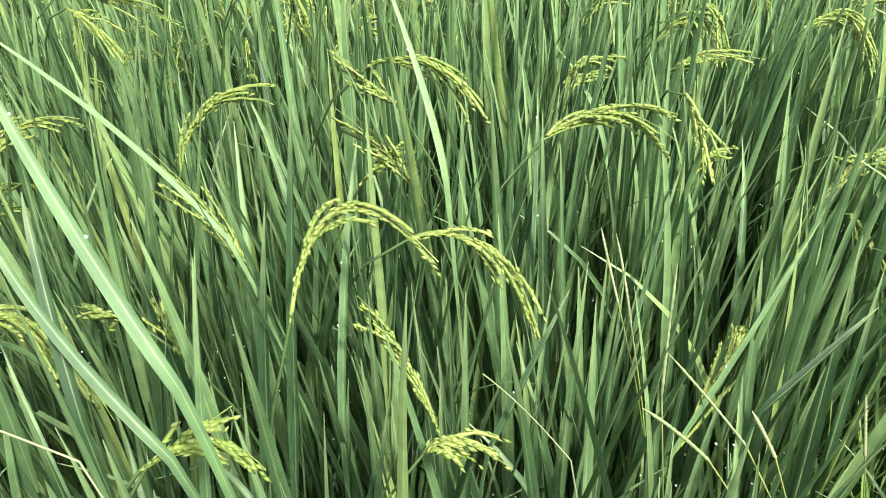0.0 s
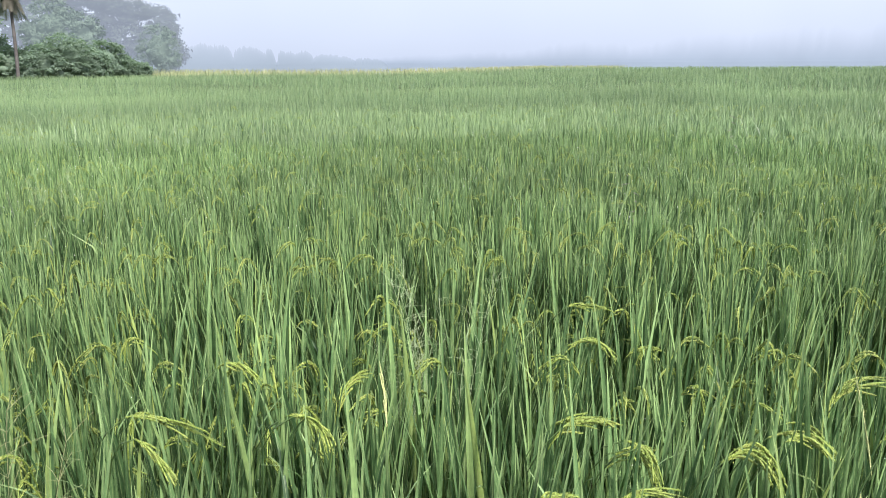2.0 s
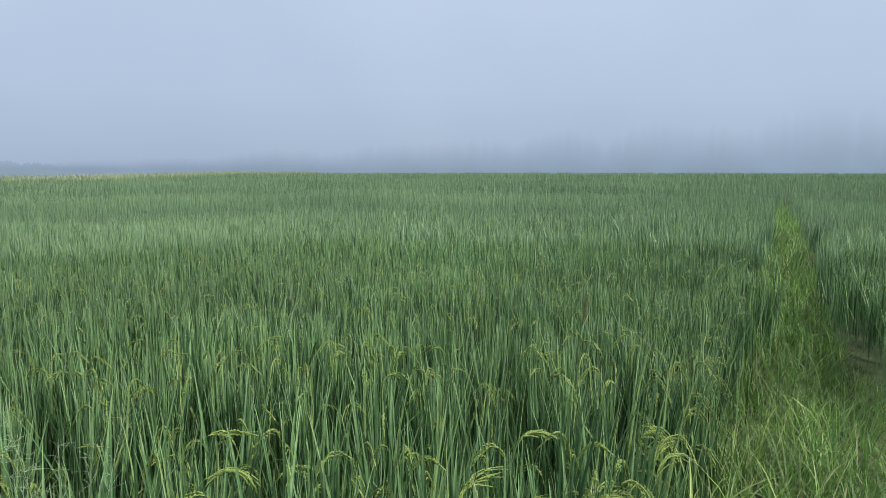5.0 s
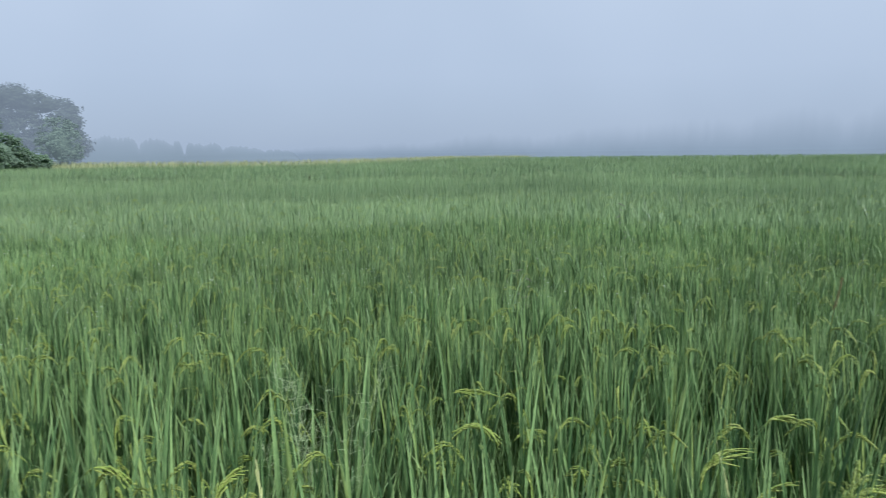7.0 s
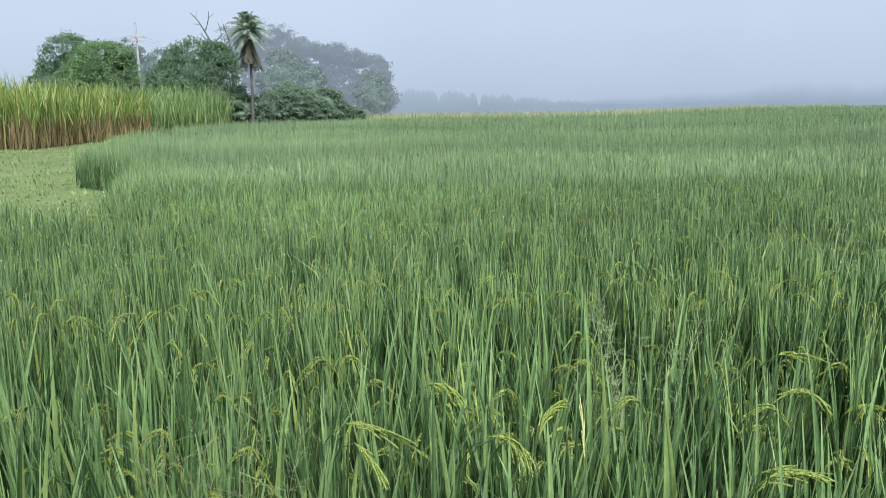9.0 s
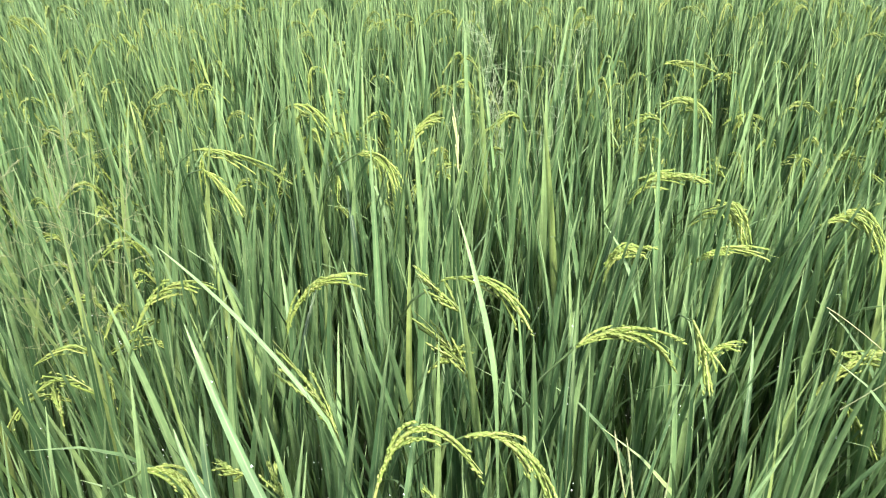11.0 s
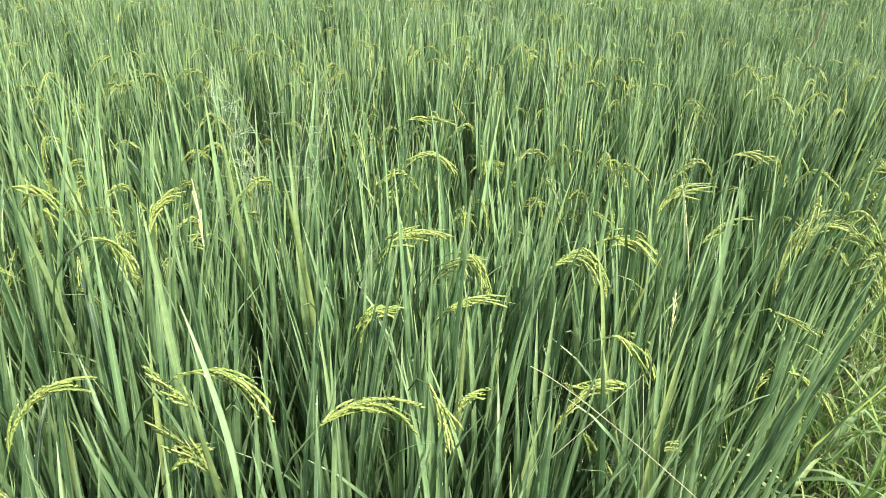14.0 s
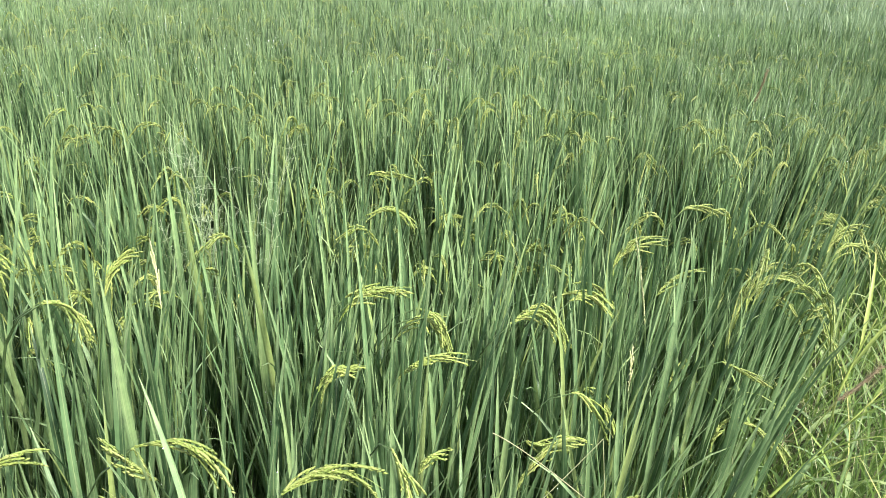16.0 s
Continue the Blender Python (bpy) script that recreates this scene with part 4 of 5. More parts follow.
def lone_leaf(start, middle, tip, width):
    """A rice plant with one long leaf from start over middle to tip."""
    line = through_points(start, middle, tip, 10)
    foot = np.array([start[0] - 0.6 * (tip[0] - start[0]), max(0.36, start[1] - 0.3 * (tip[1] - start[1])), 0.0])
    plant = tagged(new("rice_plant"), "green rice plant with a long broad leaf", "rice plant", "rice plants in the paddy")
    plant.location = foot
    line = np.concatenate([bezier(foot, line[0] - (line[1] - line[0]) * 1.5, line[0], 6)[2:-1], line]) - foot
    s = np.linspace(0, 1, len(line))
    way = np.gradient(line, axis=0)
    side = np.cross(way, np.array([0.7, -0.5, 0.5]))
    side /= np.linalg.norm(side, axis=1)[:, None]
    nrm = np.cross(side, way)
    nrm /= np.linalg.norm(nrm, axis=1)[:, None]
    w = (0.34 * width * np.minimum(1, 0.4 + 1.6 * s) * (1 - s ** 4) ** 0.9 + 0.0004)[:, None]
    v = np.stack([line - side * w, line + nrm * w * 0.5, line + side * w], 1)
    k = np.arange(len(line) - 1)[:, None] * 3 + np.arange(2)[None]
    q = np.stack([k, k + 1, k + 4, k + 3], 2).reshape(-1, 4)
    u = np.stack([np.tile([0.0, 0.5, 1.0], (len(line), 1)), np.repeat(s[:, None], 3, 1)], 2).reshape(-1, 2)
    part("leaf", raw_mesh("leaf", v.reshape(-1, 3), q, M_RICE, u), plant, "long broad green leaf")
    part("stem_tuft", stems_mesh([(0, 0, -0.01), (0.02, 0.01, -0.01), (-0.015, 0.02, -0.01)], [(0.01, 0.02, 0.45), (0.05, 0.03, 0.5), (-0.05, 0.04, 0.48)]), plant)
    for k in range(4):
        part("leaf", LEAVES[rng.integers(len(LEAVES))], plant, m=Matrix.Translation((0, 0, rng.uniform(0.2, 0.45))) @ Matrix.Rotation(rng.uniform(0.3, 2.8), 4, "Z") @ Matrix.Diagonal((0.8, 1, 0.8, 1)))


def weed(label, line, radii, mat, thin, name="seed_head", sides=5):
    foot = np.array([line[0][0] + 0.1, line[0][1] + 0.05, 0.0])
    thing = tagged(new("weed"), label, "weed", "weeds among the rice")
    thing.location = foot
    v, q, u = tube(line - foot, radii, sides)
    part(name, raw_mesh(name, v, q, mat, u), thing)
    part("stalk", stalk_to(np.zeros(3), line[0] - foot, line[1] - line[0], thin, M_WEED), thing, "thin yellow-green stalk")
    return thing


def seed_spike(start, middle, tip, radius):
    line = through_points(start, middle, tip, 41)
    bumps = radius * (0.55 + 0.45 * np.abs(np.sin(np.arange(41) * 1.1))) * np.minimum(1, (41 - np.arange(41)) / 8)
    weed("slender grass weed with a pale green seed spike", line, bumps, M_SEED, 0.0009)


def foxtail(start, middle, tip, radius):
    line = through_points(start, middle, tip, 30)
    thing = weed("weed with a reddish-brown bristly seed head", line, radius * 0.45 * np.minimum(1, (31 - np.arange(30)) / 6), M_FOX, 0.0012)
    n = 420
    i = rng.integers(0, 29, n)
    base = line[i] - np.array(thing.location)
    way = (line[i + 1] - line[i])
    way = way / np.linalg.norm(way, axis=1)[:, None] + rng.normal(size=(n, 3)) * 0.5
    v, q, u = grains(base + way * 0.005, way, 0.014, 0.0012)
    part("bristle_coat", raw_mesh("bristle_coat", v, q, M_FOX, u), thing, "reddish-brown bristles")


def straw(start, middle, tip, radius):
    line = through_points(start, middle, tip, 12)
    foot = np.array([line[-1][0] + 0.12, max(0.05, line[-1][1]), float(ground_height(line[-1][0], line[-1][1]))])
    thing = tagged(new("straw"), "thin straw-coloured grass stalk leaning over the rice", "straw", "weeds among the rice")
    thing.location = foot
    whole = np.concatenate([line - foot, bezier(line[-1] - foot, (line[-1] - foot) * 0.6 + (line[-1] - line[-2]) * 2, (0, 0, 0), 7)[1:]])
    v, q, u = tube(whole, np.full(len(whole), radius), 4)
    part("stalk", raw_mesh("stalk", v, q, M_SEED, u), thing)


def weed_stem(start, middle, tip, radius):
    line = through_points(start, middle, tip, 14)
    thing = weed("stout yellow-green grass stem on the bund", line, np.linspace(radius * 0.8, radius * 0.4, 14), M_YELLOW, radius * 0.7, "upper_stem")
    for k in (4, 8, 11):
        v, q, u = one_leaf(0.3, 0.5, 0.9, 0.011, 0.2, 7)
        part("leaf", raw_mesh("leaf", v, q, M_YELLOW, u), thing, "narrow yellow-green blade", Matrix.Translation(line[k] - np.array(thing.location)) @ Matrix.Rotation(rng.uniform(0, 6.28), 4, "Z"))


lone_leaf((-0.162, 0.326, 0.981), (-0.228, 0.383, 1.076), (-0.291, 0.446, 1.182), 0.016)
lone_leaf((-0.204, 0.597, 0.926), (-0.319, 0.656, 1.029), (-0.45, 0.707, 1.118), 0.009)
lone_leaf((0.011, 0.689, 0.928), (-0.01, 0.742, 1.015), (-0.054, 0.815, 1.135), 0.017)
lone_leaf((-0.103, 0.517, 0.754), (-0.095, 0.593, 0.876), (-0.077, 0.666, 0.992), 0.0155)
lone_leaf((0.323, 0.525, 0.74), (0.387, 0.554, 0.783), (0.448, 0.582, 0.824), 0.017)
lone_leaf((0.252, 0.542, 0.677), (0.337, 0.607, 0.777), (0.416, 0.672, 0.876), 0.016)
lone_leaf((-0.185, 0.531, 0.687), (-0.201, 0.631, 0.849), (-0.213, 0.722, 0.995), 0.014)
lone_leaf((-0.275, 0.387, 0.896), (-0.296, 0.435, 0.976), (-0.311, 0.479, 1.047), 0.016)
lone_leaf((-0.199, 0.357, 0.882), (-0.286, 0.41, 0.973), (-0.33, 0.45, 1.039), 0.014)
lone_leaf((0.041, 0.446, 0.783), (0.082, 0.487, 0.845), (0.12, 0.524, 0.903), 0.013)
lone_leaf((0.224, 0.67, 0.696), (0.255, 0.727, 0.785), (0.303, 0.801, 0.901), 0.013)
lone_leaf((0.109, 0.717, 0.778), (0.118, 0.777, 0.874), (0.124, 0.832, 0.961), 0.014)
seed_spike((0.242, 0.442, 0.764), (0.213, 0.456, 0.788), (0.182, 0.468, 0.808), 0.0022)
seed_spike((0.284, 0.464, 0.758), (0.252, 0.485, 0.795), (0.213, 0.51, 0.836), 0.0017)
seed_spike((0.217, 0.518, 0.773), (0.226, 0.552, 0.827), (0.237, 0.588, 0.884), 0.0019)
seed_spike((0.192, 0.621, 0.809), (0.183, 0.645, 0.847), (0.176, 0.666, 0.88), 0.0019)
seed_spike((0.205, 0.61, 0.789), (0.2, 0.635, 0.83), (0.192, 0.662, 0.874), 0.0019)
seed_spike((0.295, 0.43, 0.779), (0.286, 0.441, 0.797), (0.275, 0.452, 0.816), 0.0022)
seed_spike((0.457, 0.535, 0.654), (0.459, 0.556, 0.686), (0.46, 0.572, 0.712), 0.0022)
straw((-0.234, 0.245, 1.044), (-0.209, 0.24, 1.035), (-0.176, 0.233, 1.022), 0.0007)
straw((0.035, 0.408, 0.911), (0.067, 0.393, 0.885), (0.101, 0.373, 0.85), 0.0007)
straw((0.393, 0.64, 1.112), (0.475, 0.601, 1.06), (0.611, 0.523, 0.95), 0.0007)
straw((0.413, 0.583, 1.008), (0.475, 0.598, 1.054), (0.537, 0.614, 1.103), 0.0006)
weed_stem((1.244, 1.051, 0.514), (1.376, 1.069, 0.628), (1.515, 1.089, 0.752), 0.0045)
weed_stem((1.529, 1.217, 0.668), (1.574, 1.241, 0.748), (1.631, 1.268, 0.842), 0.0045)
foxtail((1.412, 1.104, 0.73), (1.465, 1.106, 0.764), (1.518, 1.113, 0.808), 0.006)


def wispy_grass(x, y, height, stems, label):
    """A fine-branched weed: hair-thin stems with a haze of side branches."""
    thing = tagged(new("wispy_grass"), label, "weed", "weeds among the rice")
    thing.location = (x, y, 0)
    for k in range(stems):
        a, r = rng.uniform(0, 6.28), rng.uniform(0.05, 0.2)
        top = np.array([math.cos(a) * r, math.sin(a) * r, height * rng.uniform(0.85, 1.05)])
        line = bezier((0, 0, 0), (top[0] * 0.3, top[1] * 0.3, top[2] * 0.7), top, 20)
        sets = [tube(line, np.linspace(0.0012, 0.0005, 20), 3)]
        for i in range(11, 20):
            for j in range(4):
                d = rng.normal(size=3) * np.array([1, 1, 0.5]) + np.array([0, 0, 0.7])
                end = line[i] + d / np.linalg.norm(d) * rng.uniform(0.03, 0.075)
                sets.append(tube(np.stack([line[i], (line[i] + end) / 2 + np.array([0, 0, 0.004]), end]), np.array([0.0005, 0.0005, 0.0004]), 3))
        v, q, u = merged(*sets)
        part("stem", raw_mesh("stem", v, q, M_WISP if label.startswith("pale") else M_SEED, u), thing)


wispy_grass(0.06, 2.0, 1.12, 6, "pale wispy weed with hair-fine branches")
wispy_grass(-0.08, 2.1, 1.02, 4, "pale wispy weed with hair-fine branches")
wispy_grass(-2.3, 4.4, 1.10, 10, "pale wispy weed with hair-fine branches")
foxtail((2.26, 2.78, 1.06), (2.28, 2.78, 1.13), (2.30, 2.79, 1.20), 0.006)
wispy_grass(-0.78, 0.98, 1.16, 6, "brownish wispy weed with hair-fine branches")
wispy_grass(0.9, 0.95, 0.62, 5, "low wispy weed with hair-fine branches")


def dark_sedge(x, y, height):
    """A thin tall weed with small dark seed heads."""
    thing = tagged(new("sedge"), "thin tall weed with small dark brown seed heads", "weed", "weeds among the rice")
    thing.location = (x, y, 0)
    line = bezier((0, 0, 0), (0.02, 0, height * 0.7), (-0.10, 0.02, height), 16)
    v, q, u = tube(line, np.linspace(0.002, 0.0008, 16), 4)
    part("stalk", raw_mesh("stalk", v, q, M_STEM, u), thing)
    for k in range(7):
        p = line[9 + k]
        d = np.array([rng.uniform(-1, 1), rng.uniform(-0.4, 0.4), rng.uniform(-0.5, 0.3)])
        v, q, u = tube(np.stack([p, p + d * 0.03, p + d * 0.075]), np.array([0.001, 0.0035, 0.001]), 5)
        part("seed_head", raw_mesh("seed_head", v, q, M_BARK, u), thing, "dark brown seed head")


dark_sedge(2.62, 6.15, 1.32)
dark_sedge(1.25, 4.1, 1.12)

# yellow weeds at the foot of the bund
n = 330
s = rng.uniform(1.35, 4.2, n)
d = rng.normal(-0.22, 0.17, n)
wx, wy = s * 0.7359 + d * 0.677 + 0.3, s * 0.677 - d * 0.7359 - 0.27
v, q, u = blades(np.stack([wx, wy, ground_height(wx, wy)], 1), rng.uniform(0, 6.28, n), rng.uniform(0.25, 0.7, n), np.radians(rng.uniform(3, 32, n)), np.radians(rng.uniform(10, 105, n)), rng.uniform(0.004, 0.011, n), 7, 2)
tagged(new("bund_weeds", raw_mesh("bund_weeds", v, q, M_WEED, u)), "tangle of arching yellow-green grass blades on the bund", "grass", kind="stuff")

# fine dry stalks lying through the tangle
n = 190
s = rng.uniform(1.2, 4.5, n)
d = rng.normal(-0.25, 0.2, n)
wx, wy = s * 0.7359 + d * 0.677 + 0.3, s * 0.677 - d * 0.7359 - 0.27
v, q, u = blades(np.stack([wx, wy, ground_height(wx, wy) + rng.uniform(0, 0.2, n)], 1), rng.uniform(0, 6.28, n), rng.uniform(0.2, 0.6, n), np.radians(rng.uniform(20, 75, n)), np.radians(rng.uniform(-20, 50, n)), rng.uniform(0.0016, 0.003, n), 5)
tagged(new("dry_stalks", raw_mesh("dry_stalks", v, q, M_SEED, u)), "fine straw-coloured dry stalks tangled on the bund", "straw", kind="stuff")


def broad_weed(x, y, size, seed):
    """A low weed with a few broad arching blades."""
    own = np.random.default_rng(seed)
    thing = tagged(new("weed"), "low weed with broad arching pale green blades", "weed", "weeds among the rice")
    thing.location = (x, y, float(ground_height(x, y)))
    stem = np.array([own.normal(0, 0.03), own.normal(0, 0.03), size * 0.8])
    v, q, u = tube(bezier((0, 0, -0.01), stem * 0.5 + np.array([0.01, 0, 0]), stem, 7), np.linspace(0.003, 0.0015, 7), 5)
    part("stalk", raw_mesh("stalk", v, q, M_WEED, u), thing)
    for k in range(6):
        v, q, u = one_leaf(size * own.uniform(0.55, 0.9), radians(own.uniform(25, 50)), radians(own.uniform(60, 120)), own.uniform(0.012, 0.02), own.normal(0, 0.2), 9)
        part("leaf", raw_mesh("leaf", v, q, M_REED, u), thing, "", Matrix.Translation(stem * (0.3 + 0.13 * k)) @ Matrix.Rotation(k * 2.3 + own.uniform(-0.4, 0.4), 4, "Z"))


for k, (x, y, size) in enumerate(((1.12, 1.12, 0.34), (1.28, 1.08, 0.28), (1.42, 1.22, 0.30), (1.62, 1.38, 0.34), (1.36, 0.98, 0.24), (1.82, 1.5, 0.30), (2.1, 1.78, 0.36), (1.02, 0.92, 0.26), (1.58, 1.12, 0.26), (2.4, 1.92, 0.34))):
    broad_weed(x, y, size, 40 + k)


def finger_grass(x, y, height, turn):
    """A weed whose head is a star of thin spikes."""
    thing = tagged(new("weed"), "finger grass with a star of thin reddish-brown spikes", "weed", "weeds among the rice")
    base = float(ground_height(x, y))
    thing.location = (x, y, base)
    top = np.array([-0.03, -0.01, height - base])
    v, q, u = tube(bezier((0, 0, -0.01), (0.02, 0.01, height * 0.5), top, 9), np.linspace(0.0014, 0.0008, 9), 4)
    part("stalk", raw_mesh("stalk", v, q, M_WEED, u), thing)
    for k in range(6):
        a = turn + k * 1.05
        tip = top + np.array([math.cos(a) * 0.045, math.sin(a) * 0.03, 0.02 + 0.03 * math.sin(k * 2.0)])
        v, q, u = tube(bezier(top, (top + tip) / 2 + np.array([0, 0, 0.01]), tip, 6), 0.0011 * np.array([0.7, 1, 1.1, 1, 0.8, 0.3]), 4)
        part("spike", raw_mesh("spike", v, q, M_FOX, u), thing, "thin reddish-brown spike")


finger_grass(0.99, 0.99, 0.42, 0.4)
finger_grass(1.12, 0.98, 0.36, 1.1)
finger_grass(1.5, 1.3, 0.46, 2.0)

# ---- dew on the leaves beside the path ----
def dew_drops(rng):
    spots_at = []
    for plant in [o for o in scene.objects if o.name.startswith("rice_plant") and o.location.y < 3.2]:
        whole = Matrix.LocRotScale(plant.location, plant.rotation_euler, plant.scale)
        for leaf in plant.children:
            if not leaf.name.startswith("leaf") or rng.uniform() < 0.35:
                continue
            n = len(leaf.data.vertices)
            for k in range(rng.integers(1, 4)):
                i = int(n * rng.uniform(0.45, 0.98))
                i -= i % 3 if rng.uniform() < 0.5 else (i % 3) - 2
                spots_at.append(whole @ leaf.matrix_local @ leaf.data.vertices[min(i, n - 1)].co)
    c = np.array([p[:] for p in spots_at])
    field = scene.objects["rice_field"].data
    tops = np.zeros(len(field.vertices) * 3)
    field.vertices.foreach_get("co", tops)
    tops = tops.reshape(-1, 3)
    tops = tops[(tops[:, 2] > 0.72) & (tops[:, 1] < 9) & (np.hypot(tops[:, 0], tops[:, 1]) < 9)]
    c = np.concatenate([c, tops[rng.integers(0, len(tops), 5200)]])
    bv = np.array([[1, 0, 0], [0, 1, 0], [-1, 0, 0], [0, -1, 0], [0, 0, 1], [0, 0, -1.0]])
    bf = np.array([[0, 1, 4], [1, 2, 4], [2, 3, 4], [3, 0, 4], [1, 0, 5], [2, 1, 5], [3, 2, 5], [0, 3, 5]])
    r = (rng.uniform(0.0009, 0.0019, len(c)) * np.clip(np.hypot(c[:, 0], c[:, 1]) / 2.4, 1, 1.4))[:, None, None]
    v = (c[:, None] + bv[None] * r).reshape(-1, 3)
    f = (np.arange(len(c))[:, None, None] * len(bv) + bf[None]).reshape(-1, 3)
    return raw_mesh("dew", v, f, M_DEW_GLINT)


tagged(new("dew", dew_drops(rng)), "tiny dew drops on the rice leaves, coloured white as glints", "dew", kind="stuff")

# ---- tall cane beside the field ----
def cane_stand(poly, n, rng, name, label, tall=(2.9, 4.1), mat=None, dry=1.0):
    xs, ys = [p[0] for p in poly], [p[1] for p in poly]
    x, y = rng.uniform(min(xs), max(xs), n * 3), rng.uniform(min(ys), max(ys), n * 3)
    keep = inside(poly, x, y)
    x, y = x[keep][:n], y[keep][:n]
    n = len(x)
    stand = tagged(new(name), label, "tall grass", kind="stuff")
    base = np.stack([x, y, rng.uniform(1.0, 2.2, n) if dry > 0.5 else rng.uniform(0.3, 2.0, n)], 1)
    v, q, u = blades(base, rng.uniform(0, 6.28, n), (rng.uniform(*tall, n) * (1 + 0.13 * np.sin(x * 1.7 + y * 0.9) * np.sin(y * 1.3 - x * 0.6)) - base[:, 2]), np.radians(rng.uniform(2, 20, n)), np.radians(rng.uniform(0, 60, n)), rng.uniform(0.035, 0.08, n), 4)
    part("green_leaves", raw_mesh("green_leaves", v, q, mat or M_CANE, u), stand, "yellow-green blades")
    m = int(n * dry)
    k = rng.integers(0, n, m)
    base = np.stack([x[k], y[k], np.full(m, 0.1)], 1)
    v, q, u = blades(base, rng.uniform(0, 6.28, m), rng.uniform(1.0, 2.15, m), np.radians(rng.uniform(2, 14, m)), np.radians(rng.uniform(0, 50, m)), rng.uniform(0.05, 0.10, m), 3)
    part("dry_leaves", raw_mesh("dry_leaves", v, q, M_DRY, u), stand, "brown dry lower leaves")
    return stand


cane_stand([(-26.5, 29.0), (-32.5, 47.0), (-38.0, 47.0), (-37.0, 29.0)], 6800, rng, "tall_cane", "tall yellow-green cane with dry brown lower leaves", (2.5, 3.7))
cane_stand([(-32.3, 47.5), (-33.0, 59.5), (-38.0, 59.5), (-38.0, 47.5)], 2400, rng, "tall_cane", "tall dark green cane beside the field", (2.3, 4.3), M_REED, 0.06)


# ---- trees ----
def crown_mesh(blobs, leaves, size, mat, rng, veil=0):
    """Leaves in many small clumps over the outsides of the blobs (x, y, z, rx, ry, rz)."""
    vol = np.array([(b[3] * b[4] * b[5]) ** 0.67 for b in blobs])
    roof, floor = max(b[2] + b[5] for b in blobs), min(b[2] - b[5] for b in blobs)
    twigs = leaves // 26
    pick = rng.choice(len(blobs), twigs * 5, p=vol / vol.sum())
    b = np.array(blobs)[pick]
    d = rng.normal(size=(len(pick), 3))
    d /= np.linalg.norm(d, axis=1)[:, None]
    hub = b[:, :3] + d * b[:, 3:] * (rng.uniform(0.35 if veil else 0.8, 1.0, len(pick)) ** 0.6)[:, None]
    buried = np.zeros(len(pick), bool)
    if not veil:
        for k, other in enumerate(blobs):
            buried |= (np.linalg.norm((hub - np.array(other[:3])) / np.array(other[3:]), axis=1) < 0.86) & (pick != k)
        buried |= hub[:, 2] < 0.15
    left = np.nonzero(~buried)[0][:twigs]
    hub, d, b, twigs = hub[left], d[left], b[left], len(left)
    own = rng.integers(0, twigs, leaves)
    wide = np.minimum(b[own][:, 3:5].min(1), 2.6)[:, None] * (0.17 if veil else 0.125)
    c = hub[own] + rng.normal(size=(leaves, 3)) * wide * np.array([1, 1, 0.55])
    nrm = d[own] * 0.6 + np.array([0, 0, 0.5]) + rng.normal(size=(leaves, 3)) * 0.5
    nrm /= np.linalg.norm(nrm, axis=1)[:, None]
    a = np.cross(nrm, rng.normal(size=(leaves, 3)))
    a /= np.linalg.norm(a, axis=1)[:, None]
    e = np.cross(nrm, a)
    s = size * rng.uniform(0.6, 1.3, (leaves, 1))
    v = np.stack([c - a * s, c - e * s * 0.45 + nrm * s * 0.15, c + a * s - nrm * s * 0.2, c + e * s * 0.45 + nrm * s * 0.15], 1).reshape(-1, 3)
    q = np.arange(leaves * 4).reshape(-1, 4)
    u = np.tile(np.array([[0.5, 0], [0, 0.4], [0.5, 0.8], [1, 0.4]]), (leaves, 1))
    if veil:
        u[:, 1] = np.clip((v[:, 2] - floor) / (roof - floor), 0, 1) ** veil
        return raw_mesh("crown", v, q, mat, u)
    # the dense inside of the crown
    sets = [(v, q, u)]
    lat, lon = np.radians(np.linspace(-80, 80, 8))[:, None], np.radians(np.arange(12) * 30.0)[None]
    ball = np.stack([np.cos(lat) * np.cos(lon), np.cos(lat) * np.sin(lon), np.sin(lat) * np.ones_like(lon)], 2).reshape(-1, 3)
    k, j = np.arange(12), np.arange(7)[:, None] * 12
    faces = np.stack([j + k, j + (k + 1) % 12, j + 12 + (k + 1) % 12, j + 12 + k], 2).reshape(-1, 4)
    for b in blobs:
        rough = 0.58 * (1 + 0.13 * np.sin(ball[:, 0] * 9 + b[0]) * np.sin(ball[:, 1] * 8 + b[1]) + rng.normal(0, 0.05, len(ball)))
        sets.append((np.array(b[:3]) + ball * np.array(b[3:]) * rough[:, None], faces, np.full((len(ball), 2), 0.3)))
    return raw_mesh("crown", *merged(*sets)[:2], mat, merged(*sets)[2])


def limb_mesh(name, limbs, mat=None, sides=6, even=False):
    """limbs: (from, over, to, thick end, thin end)"""
    v, q, u = merged(*[tube(bezier(a, b, c, 7), np.linspace(r0, r1, 7), sides) for a, b, c, r0, r1 in limbs])
    if even:
        u[:, 1] = 0.1
    return raw_mesh(name, v, q, mat or M_BARK, u)


